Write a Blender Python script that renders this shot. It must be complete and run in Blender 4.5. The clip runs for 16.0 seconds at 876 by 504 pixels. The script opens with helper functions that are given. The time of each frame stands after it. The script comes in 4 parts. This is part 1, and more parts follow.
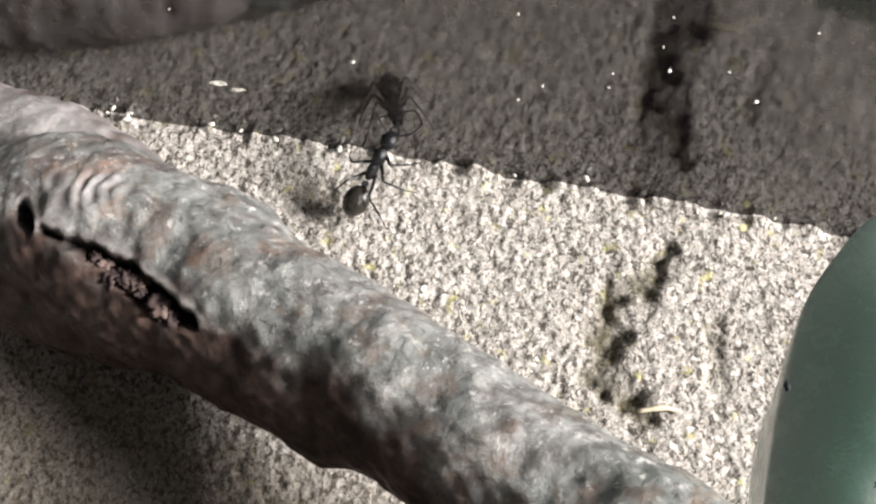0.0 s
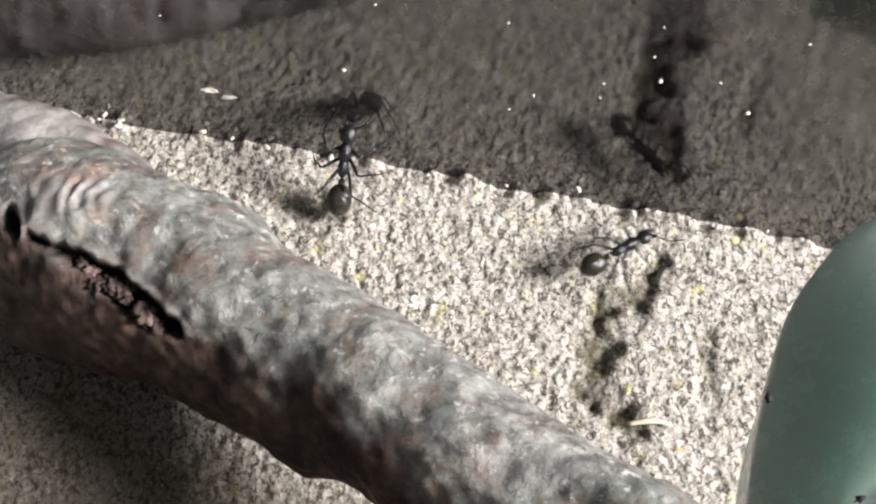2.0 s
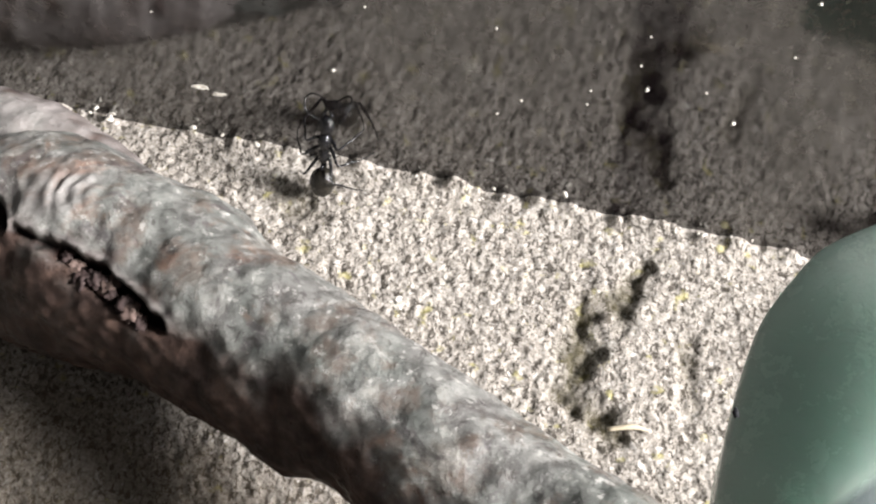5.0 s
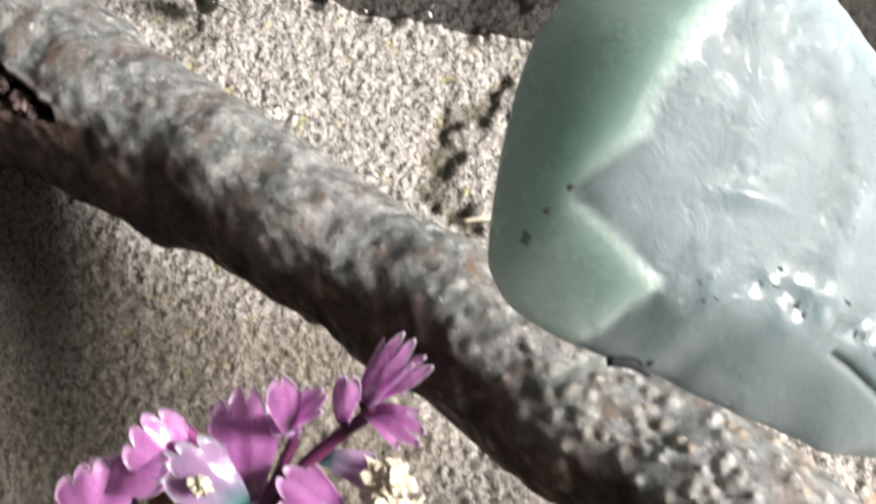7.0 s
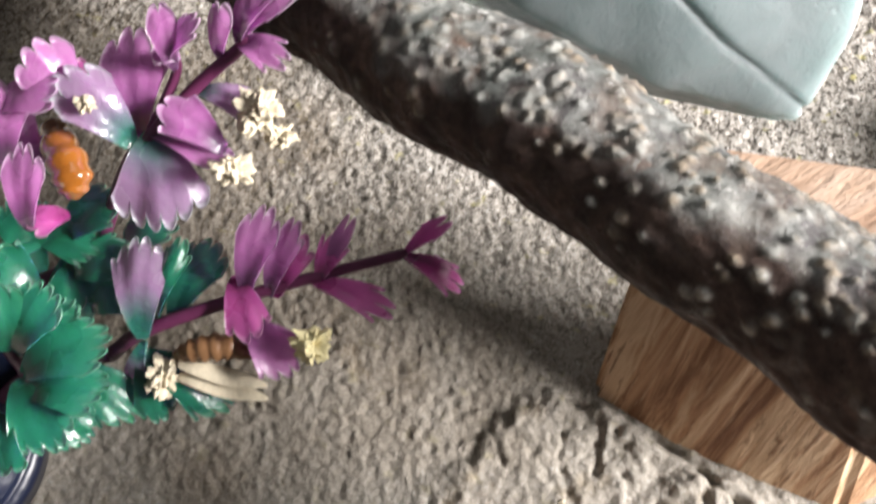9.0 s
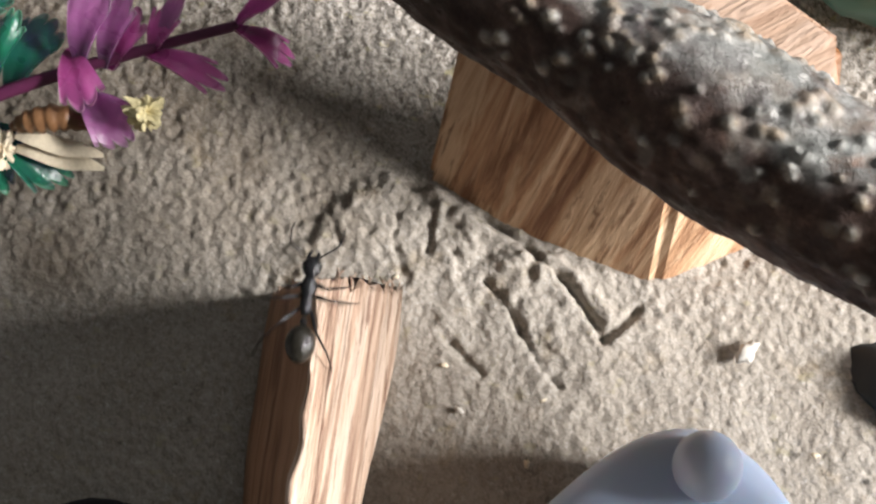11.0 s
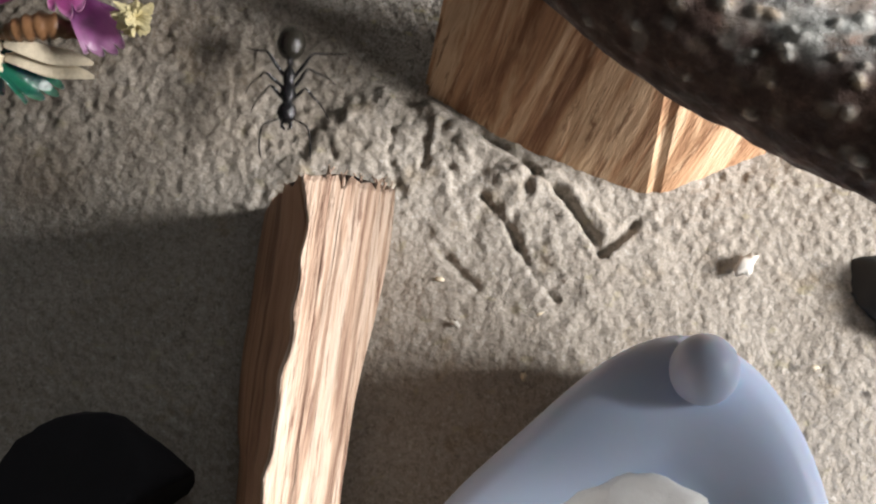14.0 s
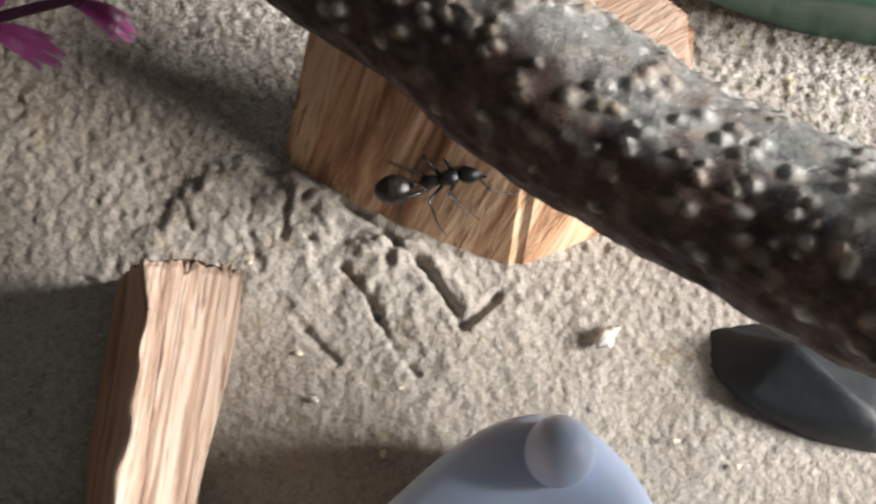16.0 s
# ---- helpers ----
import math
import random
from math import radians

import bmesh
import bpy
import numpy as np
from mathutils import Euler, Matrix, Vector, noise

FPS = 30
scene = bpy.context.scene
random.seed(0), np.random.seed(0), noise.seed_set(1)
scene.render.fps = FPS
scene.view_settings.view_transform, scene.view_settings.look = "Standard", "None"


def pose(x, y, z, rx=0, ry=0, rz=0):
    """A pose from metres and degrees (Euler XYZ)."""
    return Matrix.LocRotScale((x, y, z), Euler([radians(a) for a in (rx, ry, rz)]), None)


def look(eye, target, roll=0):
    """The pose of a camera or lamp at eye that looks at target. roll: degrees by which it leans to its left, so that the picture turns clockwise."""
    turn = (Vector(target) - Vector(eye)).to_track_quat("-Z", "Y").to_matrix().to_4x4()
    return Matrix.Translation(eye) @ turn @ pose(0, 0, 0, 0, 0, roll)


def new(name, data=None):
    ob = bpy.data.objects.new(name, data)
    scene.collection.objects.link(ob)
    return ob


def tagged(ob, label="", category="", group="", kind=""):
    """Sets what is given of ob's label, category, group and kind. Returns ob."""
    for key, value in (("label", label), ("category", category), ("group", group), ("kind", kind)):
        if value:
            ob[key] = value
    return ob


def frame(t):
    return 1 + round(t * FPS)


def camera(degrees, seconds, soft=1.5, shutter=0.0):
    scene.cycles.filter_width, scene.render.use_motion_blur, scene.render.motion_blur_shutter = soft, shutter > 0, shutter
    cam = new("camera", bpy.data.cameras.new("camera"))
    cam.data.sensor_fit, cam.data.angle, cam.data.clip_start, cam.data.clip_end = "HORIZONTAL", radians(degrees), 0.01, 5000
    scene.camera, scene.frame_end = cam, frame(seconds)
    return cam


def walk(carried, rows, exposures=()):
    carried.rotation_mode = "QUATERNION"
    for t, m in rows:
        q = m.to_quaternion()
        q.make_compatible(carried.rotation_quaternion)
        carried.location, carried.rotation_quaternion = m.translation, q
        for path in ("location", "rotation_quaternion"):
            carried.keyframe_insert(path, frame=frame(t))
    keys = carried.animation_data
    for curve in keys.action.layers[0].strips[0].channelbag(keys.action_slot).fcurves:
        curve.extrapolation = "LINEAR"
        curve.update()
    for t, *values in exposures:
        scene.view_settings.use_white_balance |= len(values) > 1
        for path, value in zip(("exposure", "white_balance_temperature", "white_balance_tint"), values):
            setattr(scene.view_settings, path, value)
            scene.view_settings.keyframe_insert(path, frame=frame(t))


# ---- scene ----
# ---- camera ----
cam = camera(38.0, 16.0, soft=2.2, shutter=0.5)
PATH = [
    (0, 0.01374, -0.05463, 0.12262, 26.142, 4.204, 2.875),
    (0.5, 0.01465, -0.05446, 0.12243, 26.550, 4.392, 2.958),
    (1, 0.01368, -0.05480, 0.12205, 26.432, 4.360, 3.053),
    (1.5, 0.01408, -0.05492, 0.12190, 26.757, 4.228, 3.277),
    (2, 0.01509, -0.05450, 0.12168, 26.766, 4.122, 3.427),
    (2.5, 0.01557, -0.05499, 0.12169, 26.713, 3.886, 3.541),
    (3, 0.01584, -0.05483, 0.12232, 26.853, 3.888, 3.742),
    (5.5, 0.01714, -0.05386, 0.12250, 26.286, 3.315, 4.644),
    (6, 0.02316, -0.06053, 0.12963, 25.376, 1.469, 3.977),
    (6.5, 0.02555, -0.06557, 0.12938, 24.595, 1.488, 3.645),
    (7, 0.02679, -0.07132, 0.12820, 23.431, 1.531, 3.423),
    (7.5, 0.03330, -0.08141, 0.12814, 22.024, 1.303, 3.283),
    (8, 0.03617, -0.08932, 0.12508, 20.815, 1.424, 4.496),
    (8.5, 0.04082, -0.08864, 0.12584, 20.994, 1.845, 4.848),
    (9, 0.04254, -0.09581, 0.12625, 20.652, 2.419, 5.387),
    (9.5, 0.04117, -0.10038, 0.12490, 20.386, 2.546, 5.056),
    (10, 0.04174, -0.10495, 0.12627, 19.847, 1.088, 4.284),
    (10.2, 0.04666, -0.10537, 0.12795, 17.792, 0.211, 4.600),
    (12.3, 0.05337, -0.11274, 0.12549, 15.581, -1.635, 3.834),
    (12.5, 0.05363, -0.11277, 0.12593, 15.469, -1.560, 3.878),
    (13, 0.05395, -0.11278, 0.12543, 15.320, -1.175, 4.032),
    (13.5, 0.05374, -0.11318, 0.12474, 15.269, -0.892, 4.085),
    (14, 0.05303, -0.11348, 0.12429, 15.019, -0.900, 4.011),
    (14.5, 0.05346, -0.11367, 0.12387, 15.096, -0.682, 3.977),
    (15, 0.05366, -0.11356, 0.12382, 14.997, -1.099, 4.033),
    (15.5, 0.05442, -0.11065, 0.12471, 16.031, -3.193, 3.132),
    (16, 0.05674, -0.10820, 0.12384, 16.234, -5.227, 2.822),
]
EXPOSURES = [(0, 0.7), (5.5, 0.7), (7, 0.72), (8.5, 0.6), (10.2, 0.55), (12.3, 0.2), (16, 0.3)]
walk(cam, [(r[0], pose(*r[1:])) for r in PATH], EXPOSURES)

# ---- light: a wide, low window beside the tank, and a dim room ----
WINDOW_UP, WINDOW_SIDE, WINDOW_FAR = 30.0, -4.0, 1.0
world = bpy.data.worlds.new("dim_room")
scene.world = world
world.use_nodes = True
world.node_tree.nodes["Background"].inputs["Color"].default_value = (1.0, 0.96, 0.93, 1)
world.node_tree.nodes["Background"].inputs["Strength"].default_value = 0.065
window = new("window_light", bpy.data.lights.new("window_light", "AREA"))
window.data.shape, window.data.size, window.data.size_y, window.data.energy, window.data.color = "RECTANGLE", 0.32, 0.26, 28.0, (1.0, 0.97, 0.96)
way = Vector((math.cos(radians(WINDOW_UP)) * math.cos(radians(WINDOW_SIDE)), math.cos(radians(WINDOW_UP)) * math.sin(radians(WINDOW_SIDE)), math.sin(radians(WINDOW_UP))))
window.matrix_world = look(Vector((0.05, -0.06, 0.0)) + way * WINDOW_FAR, (0.05, -0.06, 0.0))
# soft fill lamp added above the back of the tank, its source unseen
back_fill = new("back_fill", bpy.data.lights.new("back_fill", "AREA"))
back_fill.data.shape, back_fill.data.size, back_fill.data.energy, back_fill.data.color = "DISK", 0.35, 0.5, (0.93, 0.97, 1.0)
back_fill.matrix_world = look((0.20, 0.36, 0.66), (0.05, -0.05, 0.0))


# ---- materials ----
class Nodes:
    """A small node-tree writer."""

    def __init__(self, name):
        self.mat = bpy.data.materials.new(name)
        self.mat.use_nodes = True
        self.tree = self.mat.node_tree
        self.bsdf = self.tree.nodes["Principled BSDF"]
        self.co = self.tree.nodes.new("ShaderNodeTexCoord").outputs["Object"]

    def link(self, a, b):
        self.tree.links.new(a, b)

    def put(self, **values):
        for key, value in values.items():
            socket = self.bsdf.inputs[key.replace("_", " ")]
            if hasattr(value, "is_linked"):
                self.link(value, socket)
            else:
                socket.default_value = (*value, 1) if socket.type == "RGBA" and len(value) == 3 else value

    def stretch(self, x, y, z, rot=(0, 0, 0)):
        n = self.tree.nodes.new("ShaderNodeMapping")
        n.inputs["Scale"].default_value = (x, y, z)
        n.inputs["Rotation"].default_value = [radians(a) for a in rot]
        self.link(self.co, n.inputs["Vector"])
        return n.outputs[0]

    def noise(self, scale, detail=4.0, rough=0.6, co=None, warp=0.0):
        n = self.tree.nodes.new("ShaderNodeTexNoise")
        n.inputs["Scale"].default_value, n.inputs["Detail"].default_value = scale, detail
        n.inputs["Roughness"].default_value, n.inputs["Distortion"].default_value = rough, warp
        self.link(co or self.co, n.inputs["Vector"])
        return n.outputs["Fac"]

    def cells(self, scale, co=None, out="Distance"):
        n = self.tree.nodes.new("ShaderNodeTexVoronoi")
        n.inputs["Scale"].default_value = scale
        self.link(co or self.co, n.inputs["Vector"])
        return n.outputs[out]

    def attr(self, name):
        n = self.tree.nodes.new("ShaderNodeAttribute")
        n.attribute_name = name
        return n.outputs["Fac"]

    def ramp(self, fac, *stops):
        n = self.tree.nodes.new("ShaderNodeValToRGB")
        e = n.color_ramp.elements
        while len(e) < len(stops):
            e.new(0.5)
        for k, (at, c) in zip(e, stops):
            k.position = at
            k.color = (c, c, c, 1) if isinstance(c, (int, float)) else (*c, 1)
        self.link(fac, n.inputs[0])
        return n.outputs[0]

    def mix(self, fac, a, b, mode="MIX"):
        n = self.tree.nodes.new("ShaderNodeMix")
        n.data_type, n.blend_type = "RGBA", mode
        for value, socket in ((fac, n.inputs[0]), (a, n.inputs[6]), (b, n.inputs[7])):
            if hasattr(value, "is_linked"):
                self.link(value, socket)
            else:
                socket.default_value = (*value, 1) if isinstance(value, tuple) else value
        return n.outputs[2]

    def math(self, a, b, op="ADD"):
        n = self.tree.nodes.new("ShaderNodeMath")
        n.operation = op
        for value, socket in ((a, n.inputs[0]), (b, n.inputs[1])):
            if hasattr(value, "is_linked"):
                self.link(value, socket)
            else:
                socket.default_value = value
        return n.outputs[0]

    def random(self):
        return self.tree.nodes.new("ShaderNodeObjectInfo").outputs["Random"]

    def bump(self, height, metres, strength=1.0, under=None):
        n = self.tree.nodes.new("ShaderNodeBump")
        n.inputs["Strength"].default_value, n.inputs["Distance"].default_value = strength, metres
        self.link(height, n.inputs["Height"])
        if under:
            self.link(under, n.inputs["Normal"])
        self.link(n.outputs[0], self.bsdf.inputs["Normal"])
        return n.outputs[0]


def sand_material():
    m = Nodes("sandy_plaster")
    grain = m.noise(2300, 4, 0.75)
    patch = m.noise(90, 5, 0.6)
    c = m.ramp(grain, (0.34, (0.14, 0.125, 0.11)), (0.48, (0.36, 0.33, 0.295)), (0.66, (0.60, 0.565, 0.52)))
    c = m.mix(m.ramp(patch, (0.35, 0.0), (0.7, 0.5)), c, m.mix(0.5, c, (0.34, 0.30, 0.255)))
    specks = m.ramp(m.noise(1500, 3, 0.65, m.stretch(1.25, 0.8, 1, (0, 0, 25)), warp=0.6), (0.54, 0.0), (0.58, 1.0))
    holes = m.ramp(m.noise(750, 3, 0.6, warp=0.8), (0.61, 0.0), (0.67, 1.0))
    c = m.mix(m.math(m.math(specks, holes, "MAXIMUM"), 0.88, "MULTIPLY"), c, (0.07, 0.06, 0.05))
    white = m.ramp(m.noise(1300, 2, 0.6, m.stretch(1, 1, 1, (0, 0, 70))), (0.64, 0.0), (0.70, 0.8))
    c = m.mix(white, c, (0.72, 0.69, 0.65))
    yellow = m.ramp(m.noise(420, 3, 0.6, m.stretch(1, 1.3, 1)), (0.62, 0.0), (0.70, 0.6))
    c = m.mix(yellow, c, (0.46, 0.42, 0.17))
    moss = m.attr("moss")
    # moss, and the wall ant's shadow painted in the same colour
    c = m.mix(m.math(moss, m.ramp(m.noise(650, 3, 0.7), (0.3, 0.6), (0.6, 1.0)), "MULTIPLY"), c, m.mix(m.noise(300, 2), (0.035, 0.027, 0.018), (0.075, 0.068, 0.032)))
    fines = m.mix(m.noise(420, 5, 0.7), (0.25, 0.225, 0.19), (0.43, 0.39, 0.335))
    fines = m.mix(m.ramp(m.noise(60, 4, 0.6), (0.4, 0.0), (0.7, 0.5)), fines, (0.20, 0.165, 0.125))
    fines = m.mix(m.math(m.ramp(m.noise(800, 3, 0.7), (0.60, 0.0), (0.68, 1.0)), 0.5, "MULTIPLY"), fines, (0.10, 0.085, 0.07))
    fines = m.mix(m.ramp(m.noise(1300, 4, 0.75), (0.56, 0.0), (0.68, 0.7)), fines, (0.47, 0.445, 0.405))
    fines = m.mix(m.ramp(m.noise(170, 3, 0.6), (0.60, 0.0), (0.70, 0.45)), fines, (0.27, 0.20, 0.11))
    c = m.mix(m.attr("dust"), c, fines)
    # brown shade below the branch, put into the sand's colour
    c = m.mix(m.attr("shade_stain"), c, m.mix(m.noise(700, 5, 0.7), (0.055, 0.040, 0.026), (0.19, 0.145, 0.095)))
    m.put(Base_Color=c, Roughness=0.92)
    m.put(**{"Specular IOR Level": 0.06})
    m.bump(m.math(m.noise(2300, 4, 0.7), m.math(m.math(m.cells(950), -0.9, "MULTIPLY"), m.math(m.cells(1700), -0.5, "MULTIPLY"))), 0.0005, 0.5)
    return m.mat


def bark_material():
    m = Nodes("grey_bark")
    blotch = m.noise(280, 7, 0.78, warp=0.2)
    c = m.ramp(blotch, (0.34, (0.085, 0.077, 0.074)), (0.44, (0.150, 0.143, 0.136)), (0.55, (0.235, 0.232, 0.220)), (0.70, (0.40, 0.388, 0.365)))
    c = m.mix(m.ramp(m.noise(75, 4, 0.6, warp=1.0), (0.45, 0.0), (0.62, 0.6)), c, m.mix(m.noise(500, 5, 0.75), (0.055, 0.066, 0.058), (0.27, 0.295, 0.27)))
    c = m.mix(m.ramp(m.noise(130, 5, 0.65, warp=0.5), (0.58, 0.0), (0.68, 0.7)), c, m.mix(m.noise(420, 3), (0.08, 0.034, 0.020), (0.36, 0.19, 0.115)))
    c = m.mix(m.ramp(m.noise(190, 6, 0.7), (0.50, 0.0), (0.60, 0.7)), c, m.mix(m.noise(620, 5, 0.75), (0.045, 0.031, 0.024), (0.23, 0.165, 0.128)))
    c = m.mix(m.ramp(m.noise(820, 4, 0.7), (0.58, 0.0), (0.66, 0.8)), c, (0.52, 0.505, 0.475))
    c = m.mix(m.ramp(m.noise(600, 4, 0.7, m.stretch(1, 1, 1, (30, 0, 50)), warp=0.6), (0.59, 0.0), (0.64, 0.6)), c, (0.045, 0.037, 0.034))
    pale = m.ramp(m.noise(165, 5, 0.7, warp=1.2), (0.50, 0.0), (0.60, 0.5))
    c = m.mix(pale, c, m.mix(m.ramp(m.noise(650, 5, 0.75), (0.40, 0.0), (0.56, 1.0)), (0.15, 0.155, 0.148), (0.40, 0.40, 0.37)))
    c = m.mix(m.ramp(m.noise(210, 4, 0.65, m.stretch(1, 1, 1, (70, 20, 0)), warp=1.0), (0.58, 0.0), (0.66, 0.65)), c, (0.075, 0.062, 0.066))
    # lower side: its own brown bark, with shade put into the colour
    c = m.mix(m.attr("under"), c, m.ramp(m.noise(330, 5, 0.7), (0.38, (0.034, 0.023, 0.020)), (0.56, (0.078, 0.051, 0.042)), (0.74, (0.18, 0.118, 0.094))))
    c = m.mix(m.attr("wart"), c, m.mix(m.ramp(m.noise(260, 4, 0.6), (0.42, 0.0), (0.58, 1.0)), m.mix(m.noise(1200, 3), (0.09, 0.07, 0.050), (0.50, 0.40, 0.29)), m.mix(m.noise(1200, 3), (0.17, 0.18, 0.165), (0.60, 0.58, 0.53))))
    # inside of the split: shade painted near black, with brown flecks
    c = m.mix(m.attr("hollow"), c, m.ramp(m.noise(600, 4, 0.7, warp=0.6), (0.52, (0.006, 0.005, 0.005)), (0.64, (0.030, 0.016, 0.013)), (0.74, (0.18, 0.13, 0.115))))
    c = m.mix(m.attr("lip"), c, m.mix(m.noise(700, 3), (0.17, 0.15, 0.145), (0.46, 0.425, 0.41)))
    m.put(Base_Color=c, Roughness=m.ramp(m.noise(420, 4), (0.35, 0.26), (0.65, 0.7)))
    # less gloss where shade is painted in
    dull = m.math(m.attr("hollow"), m.math(m.attr("under"), 0.75, "MULTIPLY"), "MAXIMUM")
    m.put(**{"Specular IOR Level": m.ramp(dull, (0.0, 0.5), (1.0, 0.05))})
    m.bump(m.math(m.noise(900, 6, 0.75), m.noise(330, 4, 0.6)), 0.0005, 0.6)
    return m.mat


def wood_material(name, dark, mid, light, across, along, turn, flecks=0.8, low=0.36):
    """Wood whose grain runs along local y after a turn about z; across, along: cells per metre."""
    m = Nodes(name)
    m.co = m.stretch(1, 1, 1, (0, 0, turn))

    def grain(a, b):
        n = m.tree.nodes.new("ShaderNodeMapping")
        n.inputs["Scale"].default_value = (a, b, b)
        m.link(m.co, n.inputs["Vector"])
        return n.outputs[0]

    g = m.noise(1.0, 4, 0.65, grain(across, along), warp=0.9)
    c = m.ramp(g, (low, dark), (0.46, mid), (0.56, light), (0.68, mid))
    fine = m.noise(1.0, 4, 0.7, grain(across * 2.6, along * 4), warp=0.3)
    c = m.mix(m.ramp(fine, (0.57, 0.0), (0.64, flecks)), c, dark)
    c = m.mix(m.ramp(fine, (0.30, 0.5), (0.42, 0.0)), c, light)
    c = m.mix(m.ramp(m.noise(110, 4, 0.6), (0.45, 0.0), (0.75, 0.35)), c, m.mix(0.5, mid, dark))
    m.put(Base_Color=c, Roughness=0.75)
    m.bump(m.math(g, fine, "ADD"), 0.0006, 0.8)
    return m.mat


def slag_material():
    m = Nodes("milky_green_glass")
    veil = m.ramp(m.noise(70, 5, 0.65, warp=0.8), (0.35, 0.0), (0.65, 1.0))
    mist = m.ramp(m.noise(130, 5, 0.6, warp=1.2), (0.36, 0.0), (0.68, 1.0))
    frost = m.attr("frost")
    c = m.mix(frost, m.mix(veil, (0.295, 0.375, 0.330), (0.335, 0.415, 0.365)), m.mix(mist, m.mix(veil, (0.128, 0.156, 0.158), (0.140, 0.168, 0.168)), (0.152, 0.181, 0.184)))
    veins = m.ramp(m.noise(1.0, 5, 0.7, m.stretch(420, 160, 300, (0, 0, 25)), warp=1.5), (0.48, 0.0), (0.72, 0.5))
    c = m.mix(m.math(veins, frost, "MULTIPLY"), c, (0.162, 0.188, 0.190))
    stains = m.ramp(m.noise(330, 3, 0.6, m.stretch(1, 1, 0.6)), (0.72, 0.0), (0.75, 0.75))
    c = m.mix(stains, c, (0.06, 0.08, 0.07))
    c = m.mix(m.attr("crack"), c, (0.02, 0.03, 0.028))
    m.put(Base_Color=c, Roughness=m.math(m.ramp(m.noise(420, 5, 0.7), (0.38, 0.10), (0.62, 0.34)), m.math(m.math(frost, m.attr("chip"), "SUBTRACT"), 0.30, "MULTIPLY")), IOR=1.45)
    m.put(**{"Transmission Weight": 0.05, "Subsurface Weight": 1.0, "Subsurface Radius": (0.012, 0.015, 0.0145), "Subsurface Scale": 1.0, "Specular IOR Level": 0.28})
    glint = m.ramp(m.noise(900, 5, 0.7, m.stretch(1.6, 0.7, 1, (0, 0, 35)), warp=0.8), (0.58, 0.0), (0.64, 0.8))
    m.put(**{"Coat Weight": m.math(m.math(m.math(glint, frost, "MULTIPLY"), m.attr("chip"), "MAXIMUM"), 0.35, "MULTIPLY"), "Coat Roughness": 0.16})
    pits = m.ramp(m.cells(700), (0.0, 0.0), (0.25, 1.0))
    m.bump(m.math(m.noise(420, 6, 0.65, warp=0.6), m.math(pits, m.math(frost, 0.25, "MULTIPLY"), "MULTIPLY")), 0.0006, 0.45)
    return m.mat


def plain(name, color, rough=0.5, wear=0.25, scale=300, **more):
    m = Nodes(name)
    d = tuple(x * (1 - wear) for x in color)
    m.put(Base_Color=m.mix(m.noise(scale, 4, 0.6), d, tuple(min(1, x * (1 + wear)) for x in color)), Roughness=rough)
    m.put(**{k.replace("_", " "): v for k, v in more.items()})
    m.bump(m.noise(scale * 3, 3), 0.0002, 0.4)
    return m.mat


def petal_material(name, base, tip, rim):
    m = Nodes(name)
    u = m.attr("along")
    c = m.mix(m.ramp(m.math(u, m.math(m.noise(160, 2), 0.35, "MULTIPLY")), (0.35, 0.0), (0.8, 1.0)), base, tip)
    # whitish glints of the leaf edges, put into the colour
    c = m.mix(m.ramp(m.attr("rim"), (0.82, 0.0), (1.0, 0.32)), c, rim)
    m.put(Base_Color=c, Roughness=m.ramp(m.noise(200, 2), (0.3, 0.16), (0.7, 0.45)))
    m.put(**{"Subsurface Weight": 0.6, "Subsurface Radius": (0.003, 0.0015, 0.003), "Subsurface Scale": 1.0, "Transmission Weight": 0.12})
    m.bump(m.noise(500, 3, 0.5), 0.0004, 0.5)
    return m.mat


SAND = sand_material()
BARK = bark_material()
BLOCK_WOOD = wood_material("striped_wood", (0.22, 0.10, 0.048), (0.52, 0.30, 0.165), (0.74, 0.54, 0.35), 330, 26, 32)
BLOCK_TOP = wood_material("orange_wood", (0.44, 0.28, 0.19), (0.53, 0.36, 0.255), (0.58, 0.42, 0.32), 300, 40, 60, 0.2)
PEG_WOOD = wood_material("split_wood", (0.17, 0.085, 0.055), (0.50, 0.345, 0.245), (0.66, 0.52, 0.41), 1300, 38, 3, 0.85, 0.33)
PEG_SIDE = wood_material("brown_wood", (0.20, 0.092, 0.048), (0.37, 0.19, 0.105), (0.45, 0.255, 0.15), 620, 24, 3, 0.4, 0.36)
SLAG = slag_material()
SHARD = plain("clear_glass", (0.15, 0.175, 0.175), 0.16, 0.1, 300)
BOWL = plain("pale_blue_plastic", (0.42, 0.51, 0.68), 0.42, 0.04, 60, Subsurface_Weight=0.2, Subsurface_Scale=0.003)
COTTON = plain("white_cotton", (0.80, 0.80, 0.78), 0.95, 0.08, 700)
BLACK = plain("black_stone", (0.006, 0.006, 0.009), 0.85, 0.5, 250)
CRUMB = plain("dry_crumb", (0.62, 0.54, 0.40), 0.9, 0.3, 900)
YELLOW_CRUMB = plain("yellow_crumb", (0.68, 0.60, 0.34), 0.9, 0.25, 900)
WHITE_FLAKE = plain("white_flake", (0.60, 0.57, 0.51), 0.8, 0.15, 900)
ROTTEN = plain("rotten_wood", (0.040, 0.024, 0.022), 0.8, 0.6, 900)
OLD_CHIP = plain("old_bark_chip", (0.115, 0.078, 0.066), 0.8, 0.6, 900)
HUSK = plain("brown_husk", (0.20, 0.10, 0.045), 0.4, 0.5, 500)
AMBER = plain("amber_resin", (0.30, 0.10, 0.015), 0.15, 0.6, 300, Transmission_Weight=0.3)
